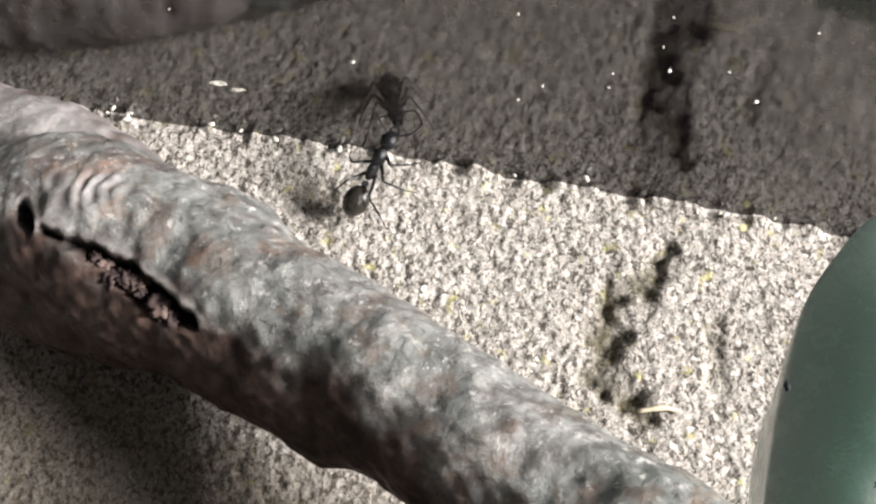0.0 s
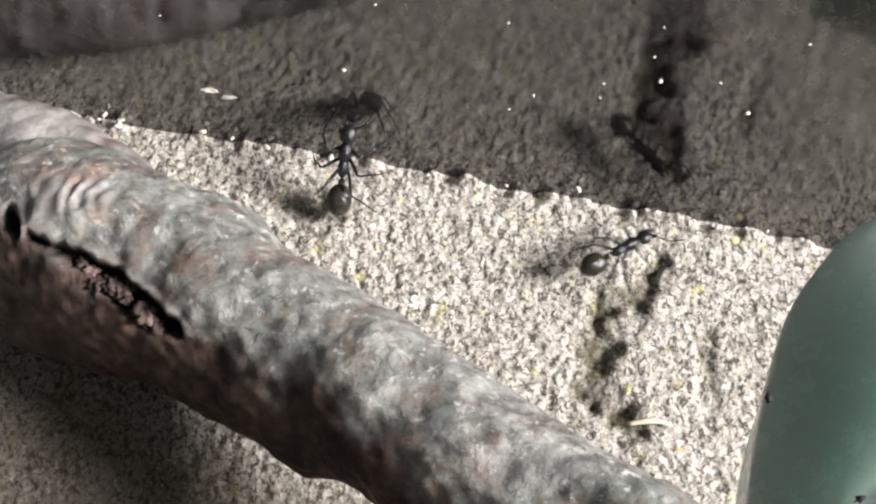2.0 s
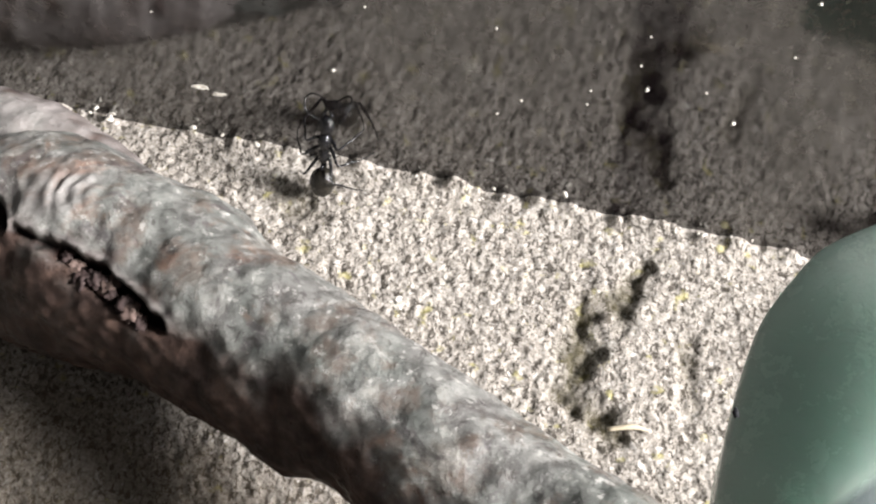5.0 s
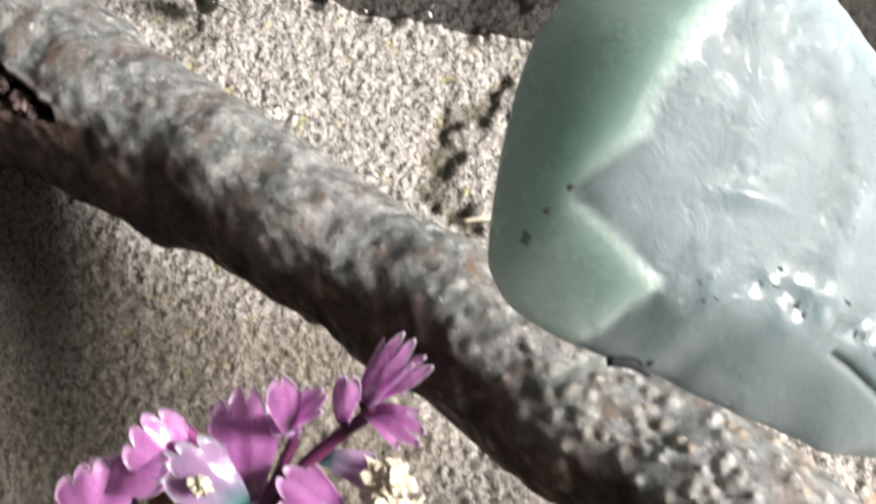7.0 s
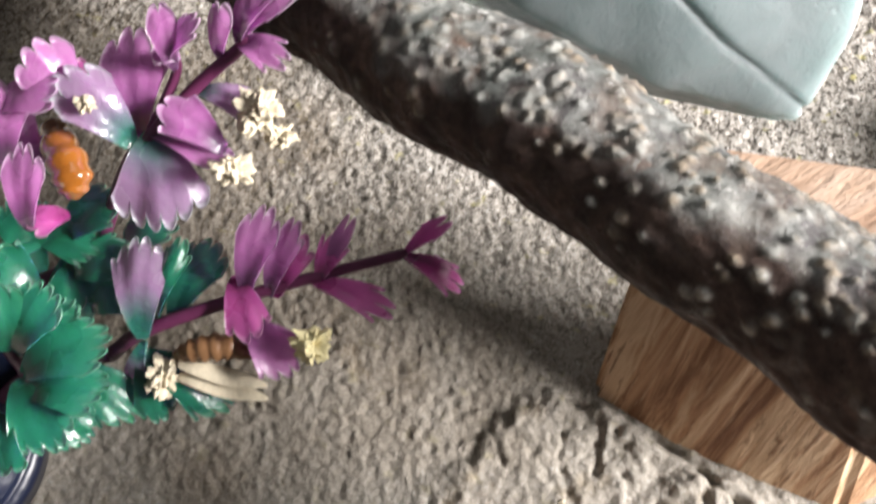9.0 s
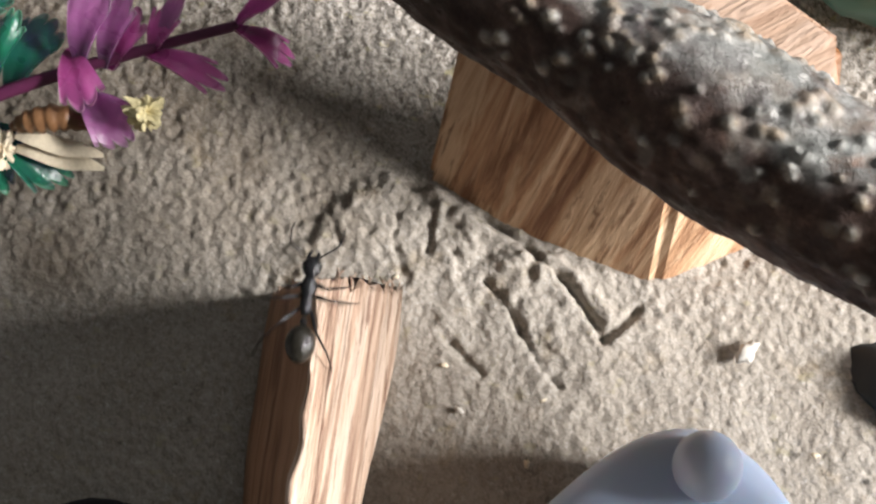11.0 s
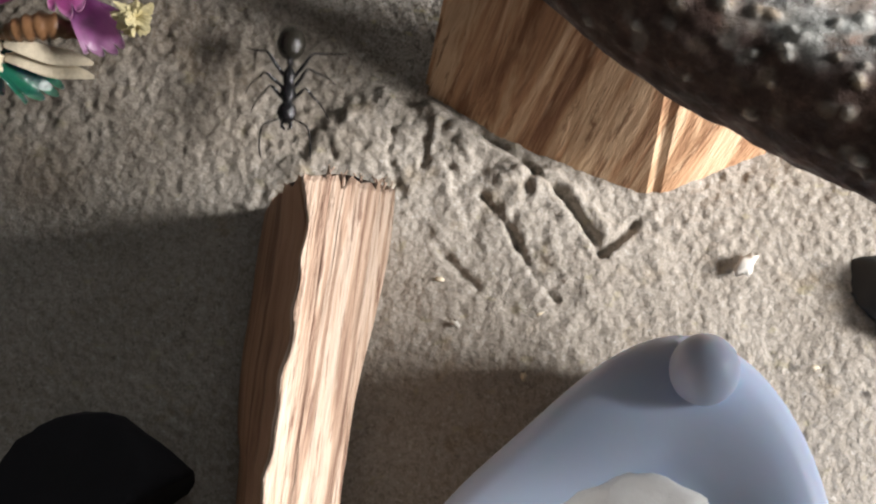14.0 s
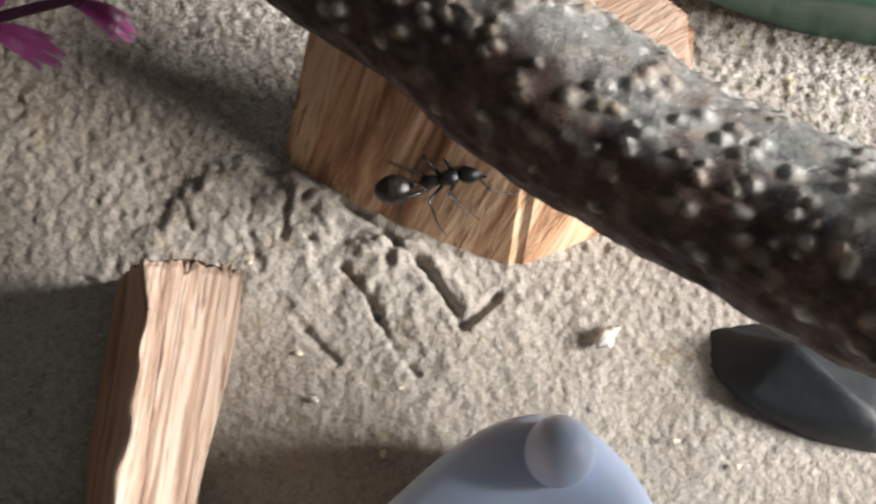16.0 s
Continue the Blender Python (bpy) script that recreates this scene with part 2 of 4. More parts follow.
POT = plain("dark_blue_plastic", (0.008, 0.012, 0.03), 0.35, 0.3, 200)
DARK_STONE = plain("dark_blue_stone", (0.008, 0.011, 0.013), 0.62, 0.6, 160)
DARK_GREEN = plain("dark_green_glass", (0.05, 0.14, 0.10), 0.3, 0.3, 120)
ANT_BLACK = plain("black_ant", (0.009, 0.009, 0.010), 0.2, 0.4, 2500)
ANT_GASTER = plain("ant_gaster", (0.018, 0.016, 0.012), 0.22, 0.6, 1600)
PURPLE = petal_material("purple_plastic", (0.09, 0.035, 0.09), (0.37, 0.118, 0.315), (0.66, 0.52, 0.68))
MAGENTA = petal_material("magenta_plastic", (0.19, 0.026, 0.11), (0.43, 0.070, 0.265), (0.60, 0.36, 0.55))
MIXED = petal_material("green_purple_plastic", (0.02, 0.13, 0.10), (0.26, 0.15, 0.27), (0.52, 0.60, 0.62))
GREEN = petal_material("green_plastic", (0.005, 0.055, 0.030), (0.010, 0.135, 0.076), (0.20, 0.48, 0.36))
STEM = plain("stem_plastic", (0.10, 0.02, 0.06), 0.3, 0.3, 300)


def wall_material():
    m = Nodes("dark_glass")
    dust = m.math(m.ramp(m.noise(420, 6, 0.8), (0.48, 0.0), (0.60, 0.6)), m.ramp(m.noise(1000, 4, 0.7, m.stretch(1, 1, 0.6)), (0.56, 0.0), (0.66, 0.8)), "MAXIMUM")
    smear = m.ramp(m.noise(45, 5, 0.65, m.stretch(1, 1, 0.3), warp=0.5), (0.4, 0.0), (0.65, 1.0))
    c = m.mix(dust, m.mix(smear, (0.016, 0.012, 0.014), (0.035, 0.031, 0.027)), m.mix(smear, (0.055, 0.047, 0.048), (0.135, 0.122, 0.108)))
    # a dark reflection painted on the pane as a band, its mirroring weakened
    n = m.tree.nodes.new("ShaderNodeSeparateXYZ")
    m.link(m.co, n.inputs[0])
    off = m.math(m.math(m.math(n.outputs[0], -0.0246), 200.0, "MULTIPLY"), m.math(m.math(m.noise(160, 4, 0.6, m.stretch(1, 1, 0.25)), -0.5), 0.5, "MULTIPLY"))
    reflected_band = m.ramp(m.math(off, 0.0, "ABSOLUTE"), (0.34, 1.0), (0.50, 0.0))
    reflected_band = m.math(reflected_band, m.ramp(m.noise(110, 3, 0.6), (0.35, 0.55), (0.55, 1.0)), "MULTIPLY")
    c = m.mix(reflected_band, c, m.mix(dust, (0.010, 0.006, 0.009), (0.035, 0.026, 0.030)))
    m.put(Base_Color=c, Roughness=m.ramp(smear, (0.0, 0.03), (1.0, 0.10)), IOR=m.math(2.0, m.math(reflected_band, 0.58, "MULTIPLY"), "SUBTRACT"))
    m.bump(m.math(m.noise(60, 4, 0.6), m.math(m.noise(700, 4, 0.7), 0.08, "MULTIPLY")), 0.0006, 0.12)
    return m.mat


WALL_GLASS = wall_material()


# ---- mesh helpers ----
def lattice(shape, seed):
    return np.random.RandomState(seed).rand(*shape)


def vnoise(x, y, size, seed):
    """Smooth value noise on plain arrays; size: the cell in metres."""
    g = lattice((256, 256), seed)
    u, v = x / size + 1000.0, y / size + 1000.0
    i, j = np.floor(u).astype(int), np.floor(v).astype(int)
    fu, fv = u - i, v - j
    fu, fv = fu * fu * (3 - 2 * fu), fv * fv * (3 - 2 * fv)
    a, b = g[i % 256, j % 256], g[(i + 1) % 256, j % 256]
    c, d = g[i % 256, (j + 1) % 256], g[(i + 1) % 256, (j + 1) % 256]
    return (a * (1 - fu) + b * fu) * (1 - fv) + (c * (1 - fu) + d * fu) * fv - 0.5


def vnoise3(p, size, seed):
    """Smooth value noise at rows of points."""
    g = lattice((48, 48, 48), seed)
    q = p / size + 500.0
    i = np.floor(q).astype(int)
    f = q - i
    f = f * f * (3 - 2 * f)
    out = 0.0
    for dx in (0, 1):
        for dy in (0, 1):
            for dz in (0, 1):
                w = (f[..., 0] if dx else 1 - f[..., 0]) * (f[..., 1] if dy else 1 - f[..., 1]) * (f[..., 2] if dz else 1 - f[..., 2])
                out = out + w * g[(i[..., 0] + dx) % 48, (i[..., 1] + dy) % 48, (i[..., 2] + dz) % 48]
    return out - 0.5


def part(name, data, material, parent=None, label="", smooth=True):
    """Links a bmesh, or (verts, faces), as one mesh object under a thing or part."""
    me = bpy.data.meshes.new(name)
    if isinstance(data, bmesh.types.BMesh):
        data.to_mesh(me)
        data.free()
    else:
        me.from_pydata([tuple(v) for v in data[0]], [], [tuple(f) for f in data[1]])
    if smooth:
        me.polygons.foreach_set("use_smooth", [True] * len(me.polygons))
    me.materials.append(material)
    me.update()
    ob = new(name, me)
    if parent:
        ob.parent = parent
    if label:
        tagged(ob, label)
    return ob


def put_attr(ob, name, values):
    a = ob.data.attributes.new(name, "FLOAT", "POINT")
    a.data.foreach_set("value", np.asarray(values, dtype=np.float32))


def empty(name, m=None):
    ob = new(name)
    ob.empty_display_size = 0.005
    if m is not None:
        ob.matrix_world = m
    return ob


def grid_faces(n, k, wrap=False):
    """Quads of n rows of k points; wrap joins the last point of a row to its first."""
    out = []
    for i in range(n - 1):
        for j in range(k if wrap else k - 1):
            a, b = i * k + j, i * k + (j + 1) % k
            out.append((a, b, b + k, a + k))
    return out


def spline(points, n):
    """n points along a smooth line through points (tuples of any length)."""
    p = np.array(points, float)
    p = np.vstack([2 * p[0] - p[1], p, 2 * p[-1] - p[-2]])
    out = []
    for s in np.linspace(0, len(points) - 1 - 1e-9, n):
        i, f = int(s), s - int(s)
        a, b, c, d = p[i:i + 4]
        out.append(0.5 * (2 * b + (c - a) * f + (2 * a - 5 * b + 4 * c - d) * f * f + (3 * b - a - 3 * c + d) * f ** 3))
    return np.array(out)


def tube(line, k=12, rough=None, caps=True):
    """A tube round line, rows of x, y, z, radius. rough(s, angle arrays, row) gives the added radius."""
    n = len(line)
    verts = []
    for i in range(n):
        t = line[min(i + 1, n - 1), :3] - line[max(i - 1, 0), :3]
        t /= np.linalg.norm(t)
        side = np.cross(t, (0, 0, 1))
        if np.linalg.norm(side) < 0.05:
            side = np.cross(t, (0, 1, 0))
        side /= np.linalg.norm(side)
        up = np.cross(side, t)
        for j in range(k):
            a = 2 * math.pi * j / k
            r = line[i, 3] + (rough[i, j] if rough is not None else 0)
            verts.append(line[i, :3] + r * (math.cos(a) * side + math.sin(a) * up))
    faces = grid_faces(n, k, True)
    if caps:
        faces += [tuple(range(k))[::-1], tuple((n - 1) * k + j for j in range(k))]
    return verts, faces


def ellipsoid(bm, centre, radii, turn=None, seg=14, ring=10):
    m = Matrix.Translation(centre) @ (turn if turn is not None else Matrix()) @ Matrix.Diagonal((*radii, 1))
    bmesh.ops.create_uvsphere(bm, u_segments=seg, v_segments=ring, radius=1, matrix=m)
    return bm


def lump(centre, size, seed, flat=1.0, level=2, rough=0.3):
    """An uneven crumb."""
    bm = bmesh.new()
    bmesh.ops.create_icosphere(bm, subdivisions=level, radius=1)
    off = Vector((seed * 3.7, seed * 1.3, seed * 2.1))
    for v in bm.verts:
        n = noise.noise(v.co * 1.6 + off) * rough + noise.noise(v.co * 4 + off) * rough * 0.6
        v.co = v.co * (1 + n)
        v.co = Vector(centre) + Vector((v.co.x * size, v.co.y * size, v.co.z * size * flat))
    return bm


# ---- the floor ----
GROOVES = [  # x0, y0, x1, y1, bow, depth, width
    (0.0560, -0.0670, 0.0620, -0.0711, 0.0004, 0.0026, 0.00037),
    (0.0620, -0.0711, 0.0688, -0.0787, 0.0006, 0.0023, 0.00037),
    (0.0564, -0.0738, 0.0607, -0.0788, 0.0004, 0.0014, 0.00023),
    (0.0607, -0.0788, 0.0648, -0.0843, -0.0003, 0.0014, 0.00023),
    (0.0528, -0.0799, 0.0570, -0.0837, 0, 0.0013, 0.00026),
    (0.0691, -0.0793, 0.0724, -0.0758, 0, 0.0021, 0.00031),
    (0.0467, -0.0651, 0.0468, -0.0699, 0.0003, 0.0010, 0.0004),
    (0.0468, -0.0699, 0.0484, -0.0745, 0, 0.0009, 0.0004),
    (0.0508, -0.0664, 0.0504, -0.0709, 0.0002, 0.0009, 0.0004),
    (0.0306, -0.0766, 0.0341, -0.0775, 0, 0.0012, 0.00024),
    (0.0567, -0.0701, 0.0622, -0.0760, 0.0006, 0.0004, 0.00024),
    (0.0620, -0.0738, 0.0680, -0.0805, 0.0006, 0.0004, 0.00024),
    (0.0397, -0.0676, 0.0413, -0.0710, 0.0003, 0.0009, 0.00024)]
CRUST = ((0.0328, -0.0729), (0.0351, -0.0712), (0.0377, -0.0704), (0.0402, -0.0652), (0.0426, -0.0634), (0.0461, -0.0621), (0.0485, -0.0643), (0.0507, -0.0635), (0.0534, -0.0656), (0.0588, -0.0685), (0.0641, -0.0705), (0.0689, -0.0745), (0.0724, -0.0758), (0.0768, -0.0777))


def near_line(x, y, x0, y0, x1, y1, bow=0.0):
    """Distance from a bowed line, and the place along it from 0 to 1."""
    dx, dy = x1 - x0, y1 - y0
    n = math.hypot(dx, dy)
    s = ((x - x0) * dx + (y - y0) * dy) / n ** 2
    d = ((x - x0) * -dy + (y - y0) * dx) / n - bow * 4 * s * (1 - s)
    over = np.maximum(0, np.maximum(-s, s - 1)) * n
    return np.hypot(d, over), s


def height(x, y):
    x, y = np.asarray(x, float), np.asarray(y, float)
    z = 0.0016 * vnoise(x, y, 0.030, 1) + 0.0007 * vnoise(x, y, 0.008, 2)
    near = np.clip((y + 0.045) / 0.02, 0, 1)
    grain = (0.25 + 0.2 * near) * vnoise(x, y, 0.0013, 3) + (1.1 - 0.35 * near) * vnoise(x + 0.3 * y, y, 0.00062, 4)
    grain = grain + (0.9 - 0.2 * near) * vnoise(x, y, 0.00075, 15) + 0.25 * (1 - near) * vnoise(x, y, 0.0027, 16)
    z = z + (0.00036 - 0.00013 * np.clip((-0.068 - y) / 0.012, 0, 1)) * grain * (0.7 + 0.4 * np.clip(vnoise(x, y, 0.02, 5) + 0.5, 0, 1))
    # the broken plate of crust pushed up beside the wood block
    edge = np.interp(x, [p[0] for p in CRUST], [p[1] for p in CRUST]) + 0.0014 * vnoise(x, y, 0.0022, 6)
    d = 0.85 * (edge - y)
    plate = np.clip(d / (0.0009 + 0.0022 * np.clip((0.049 - x) / 0.008, 0, 1)), 0, 1) * np.exp(-np.maximum(d, 0) / 0.010)
    crumbly = plate * np.clip((x - 0.030) / 0.006, 0, 1) * np.clip((0.076 - x) / 0.012, 0, 1)
    z = z + crumbly * (0.0007 * vnoise(x, y, 0.0009, 18) + 0.0008 * vnoise(x, y, 0.0017, 19))
    z = z + 0.0016 * plate * np.clip((x - 0.031) / 0.006, 0, 1) * np.clip((0.078 - x) / 0.008, 0, 1) * (0.85 + 0.6 * vnoise(x, y, 0.004, 17))
    for x0, y0, x1, y1, bow, deep, wide in GROOVES:
        d, s = near_line(x, y, x0, y0, x1, y1, bow)
        z = z - 0.5 * deep * np.exp(-((np.maximum(0, d + 0.0006 * vnoise(x, y, 0.0030, 8) + 0.0002 * vnoise(x, y, 0.0010, 20))) / wide) ** 2)
    # crumbs heaped unevenly along the foot of the wall
    foot = 0.98403 * (0.0250 - y) - 0.17796 * (x + 0.0500)
    z = z + np.exp(-(np.maximum(foot, 0) / 0.0011) ** 2) * np.clip(0.0004 + 0.0015 * vnoise(x, y, 0.0055, 41) + 0.0016 * vnoise(x, y, 0.0018, 42) + 0.0008 * vnoise(x, y, 0.0008, 43), -0.0002, 0.002) * (y > 0)
    m = moss_shadow_mask(x, y)
    z = z - 0.0010 * m + 0.0011 * m * vnoise(x, y, 0.0012, 9)
    return z


def moss_shadow_mask(x, y):
    m = 0.0
    for x0, y0, x1, y1, w, k in ((0.0262, 0.0052, 0.0235, 0.0015, 0.0013, 0.95), (0.0235, 0.0015, 0.0198, -0.0010, 0.0016, 1.0), (0.0198, -0.0010, 0.0192, -0.0085, 0.0016, 0.9), (0.0192, -0.0085, 0.0225, -0.0130, 0.0020, 0.95), (0.030, -0.004, 0.031, -0.009, 0.0010, 0.5)):
        d, s = near_line(x, y, x0, y0, x1, y1)
        m = np.maximum(m, k * np.exp(-(np.maximum(0, d + 0.0030 * vnoise(x, y, 0.0022, 11)) / w) ** 2))
    m = m * np.clip(1.2 + 1.6 * vnoise(x, y, 0.0020, 12), 0, 1)
    # the wall ant's cast shadow, painted as a fixed dark spot
    d2 = np.hypot(x + 0.0115, (y - 0.0118) * 1.2)
    ant_shadow = 0.6 * np.exp(-((d2 + 0.002 * vnoise(x, y, 0.002, 13)) / 0.0028) ** 2)
    return np.clip(np.maximum(m, ant_shadow), 0, 1)


def dust_mask(x, y):
    """Finer, greyer dust away from the wall."""
    return np.clip((-0.035 - y) / 0.03 + 0.6 * vnoise(x, y, 0.012, 14), 0, 1) * 0.75


def shade_stain_mask(x, y):
    """Shade below the branch painted as ragged-edged brown sand, and a dark streak."""
    u, v = 0.86 * (x + 0.009) - 0.5 * (y + 0.0415), 0.5 * (x + 0.009) + 0.86 * (y + 0.0415)
    d = np.hypot(u / 0.056, v / 0.023) + 0.45 * vnoise(x, y, 0.011, 31) + 0.22 * vnoise(x, y, 0.0035, 32)
    streak, s = near_line(x, y, 0.0035, -0.030, 0.0075, -0.0405)
    return np.maximum(np.clip((1.05 - d) / 0.3, 0, 1) * 0.55, 0.7 * np.exp(-((streak + 0.0012 * vnoise(x, y, 0.003, 33)) / 0.0013) ** 2))


def build_floor():
    xs = np.concatenate([np.linspace(-0.40, -0.062, 12)[:-1], np.arange(-0.062, 0.125, 0.00028), np.linspace(0.125, 0.45, 12)[1:]])
    ys = np.concatenate([np.linspace(-0.45, -0.130, 12)[:-1], np.arange(-0.130, 0.030, 0.00028)])
    x, y = np.meshgrid(xs, ys)
    z = height(x, y)
    ob = part("floor", (np.stack([x, y, z], -1).reshape(-1, 3), grid_faces(len(ys), len(xs))), SAND, smooth=True)
    put_attr(ob, "moss", moss_shadow_mask(x, y).ravel())
    put_attr(ob, "dust", dust_mask(x, y).ravel())
    put_attr(ob, "shade_stain", shade_stain_mask(x, y).ravel())
    tagged(ob, "rough sandy plaster floor, pale beige with moss stains and cracks", "floor", kind="structure")
    return ob


build_floor()


def ground(x, y):
    return float(height(np.array([x]), np.array([y]))[0])


# ---- the tank's wall ----
WALL_A, WALL_B = Vector((-0.0500, 0.0250, 0)), Vector((0.0440, 0.0080, 0))
WALL_WAY = (WALL_B - WALL_A).normalized()
WALL_OUT = Vector((-WALL_WAY.y, WALL_WAY.x, 0))


def box(corner, a, b, c):
    """A box from a corner and three edges."""
    bm = bmesh.new()
    v = [bm.verts.new(Vector(corner) + Vector(a) * i + Vector(b) * j + Vector(c) * k) for i in (0, 1) for j in (0, 1) for k in (0, 1)]
    for f in ((0, 1, 3, 2), (4, 6, 7, 5), (0, 4, 5, 1), (2, 3, 7, 6), (0, 2, 6, 4), (1, 5, 7, 3)):
        bm.faces.new([v[i] for i in f])
    bmesh.ops.recalc_face_normals(bm, faces=bm.faces)
    return bm


wall_north = part("wall_north", box(WALL_A - WALL_WAY * 0.2 + Vector((0, 0, -0.01)), WALL_WAY * 0.75, WALL_OUT * 0.005, (0, 0, 0.10)), WALL_GLASS, smooth=False)
wall_north.visible_shadow = False  # a glass pane: daylight passes
tagged(wall_north, "dark glossy glass tank wall mirroring the floor", "wall", kind="structure")

# ---- the branch ----
AXIS = [  # x, y, z, radius
    (-0.0455, 0.0035, 0.0085, 0.0020), (-0.0445, 0.0036, 0.0088, 0.0064), (-0.0400, 0.0025, 0.0095, 0.0095), (-0.0320, 0.0005, 0.0101, 0.0106), (-0.0220, -0.0039, 0.0117, 0.0098), (-0.006, -0.0136, 0.0158, 0.0078), (0.017, -0.0287, 0.0222, 0.0070),
    (0.035, -0.0427, 0.0288, 0.0067), (0.050, -0.0544, 0.0336, 0.0066), (0.070, -0.0692, 0.0383, 0.0066), (0.088, -0.0808, 0.0425, 0.0070), (0.105, -0.0880, 0.0490, 0.0090), (0.120, -0.0934, 0.0550, 0.0112), (0.140, -0.0995, 0.0620, 0.0132), (0.1700, -0.1100, 0.0720, 0.0140), (0.1720, -0.1107, 0.0726, 0.0010)]
FORK = [(-0.024, 0.0035, 0.0095, 0.0040), (-0.034, 0.0090, 0.0090, 0.0052), (-0.046, 0.0150, 0.0075, 0.0056), (-0.066, 0.0200, 0.0060, 0.0060), (-0.090, 0.0230, 0.0060, 0.0055)]


SPLIT = [  # start, end, half widths
    ((-0.0333, -0.0030, 0.0201), (-0.0272, -0.0057, 0.0204), 0.0002, 0.0006), ((-0.0272, -0.0057, 0.0204), (-0.0224, -0.0095, 0.0203), 0.0006, 0.0012), ((-0.0224, -0.0095, 0.0203), (-0.0183, -0.0122, 0.0205), 0.0012, 0.0004),
    ((-0.0361, -0.0004, 0.0200), (-0.0347, -0.0026, 0.0200), 0.0006, 0.0003)]


def frame_of(line):
    t = np.gradient(line[:, :3], axis=0)
    t /= np.linalg.norm(t, axis=1)[:, None]
    side = np.cross(t, (0, 0, 1))
    side /= np.linalg.norm(side, axis=1)[:, None]
    return side, np.cross(side, t)


def bark(name, axis, n, k, parent, warts, seed, hollow=False):
    line = spline(axis, n)
    side, up = frame_of(line)
    ang = np.linspace(0, 2 * np.pi, k, endpoint=False)
    out = np.cos(ang)[None, :, None] * side[:, None, :] + np.sin(ang)[None, :, None] * up[:, None, :]
    p = line[:, None, :3] + out * line[:, None, 3:4]
    x = p[..., 0]
    calm = 1 - 0.65 * np.clip((x - 0.02) / 0.03, 0, 1) + 0.35 * np.clip((x - 0.07) / 0.02, 0, 1)
    rough = 0.0017 * vnoise3(p, 0.0075, seed) + calm * (0.0006 * vnoise3(p, 0.0028, seed + 1) + 0.00035 * vnoise3(p, 0.0011, seed + 2))
    rough = rough + 0.0003 * vnoise3(p * np.array([1, 1, 2.0]), 0.0016, seed + 4)
    wart = np.zeros((n, k))
    rng = random.Random(seed)
    for _ in range(warts):
        i, a = rng.randrange(int(n * 0.42), n), rng.choice((rng.uniform(0.15, 2.8), rng.uniform(0.9, 2.9), rng.uniform(1.2, 2.9)))
        c = line[i, :3] + line[i, 3] * (math.cos(a) * side[i] + math.sin(a) * up[i])
        size = rng.choice((0.0003, 0.0004, 0.0005, 0.0006)) * (1.0 + 0.5 * min(1.0, max(0.0, (c[0] - 0.08) / 0.03)))
        lo, hi = max(0, i - 14), min(n, i + 15)
        d = ((p[lo:hi] - c) ** 2).sum(-1)
        wart[lo:hi] = np.maximum(wart[lo:hi], np.exp(-(d / size ** 2) ** 1.5) * min(1.0, max(0.3, (c[0] - 0.005) * 22)))
    rough += 0.0004 * wart
    dark, deep, lip = np.zeros((n, k)), np.zeros((n, k)), np.zeros((n, k))
    if not hollow:
        # a bare, pale side stem with cross ridges
        lip = np.clip(0.6 + 1.2 * vnoise3(p * np.array([2.5, 1, 1]), 0.003, seed + 14), 0, 0.95)
    if hollow:
        # an old split in the bark with a raised lip on its upper side
        wob = 0.0007 * vnoise3(p, 0.0022, seed + 7) + 0.0004 * vnoise3(p, 0.0009, seed + 9)
        for (ax, ay, az), (bx, by, bz), w0, w1 in SPLIT:
            a0, b0 = np.array((ax, ay, az)), np.array((bx, by, bz))
            f = np.clip(((p - a0) @ (b0 - a0)) / ((b0 - a0) @ (b0 - a0)), 0, 1)
            away = p - (a0 + f[..., None] * (b0 - a0))
            d, w = np.linalg.norm(away, axis=-1) + wob, w0 + (w1 - w0) * f
            upper = np.clip((away @ np.array((0.55, 0.83, 0))) / 0.0003, 0, 1)
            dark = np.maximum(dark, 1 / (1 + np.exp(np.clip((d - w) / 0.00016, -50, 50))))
            # spreads the painted shade over the walls of the split
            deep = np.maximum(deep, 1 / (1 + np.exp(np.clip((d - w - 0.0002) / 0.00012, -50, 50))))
            ridge = np.exp(-((d - w - 0.0006) / 0.0004) ** 2) * upper
            lip = np.maximum(lip, ridge)
            rough += 0.00022 * ridge
        rough -= 0.0017 * dark
        # a ribbed, pinkish knot above the split
        knot = np.exp(-(np.linalg.norm((p - np.array((-0.0300, 0.0006, 0.0208))) * np.array((1, 1.3, 1)), axis=-1) / 0.0040) ** 4)
        rough += 0.00011 * knot * np.sin((p[..., 0] + 0.35 * p[..., 1]) * 3600 + 14 * vnoise3(p, 0.0028, seed + 10)) * (1 + 2.5 * vnoise3(p, 0.0024, seed + 15))
        lip = np.maximum(0.55 * lip * (0.4 + 1.6 * np.clip(vnoise3(p, 0.002, seed + 6) + 0.3, 0, 1)), 0.5 * knot)
        rough += 0.0006 * dark * vnoise3(p, 0.0012, seed + 8) * 2
    v = p + out * rough[..., None]
    faces = grid_faces(n, k, True) + [tuple(range(k))[::-1], tuple((n - 1) * k + j for j in range(k))]
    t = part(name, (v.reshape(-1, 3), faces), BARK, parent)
    wart = np.clip(wart * (1 + 2.2 * vnoise3(p, 0.0007, seed + 12)) + 0.45 * np.clip(vnoise3(p, 0.0013, seed + 13) * 6 - 0.6, 0, 1) * np.clip((x - 0.05) / 0.03, 0, 1) * (np.sin(ang) > 0.2)[None, :], 0, 1)
    put_attr(t, "wart", (0.9 * wart).ravel())
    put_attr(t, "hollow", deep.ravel())
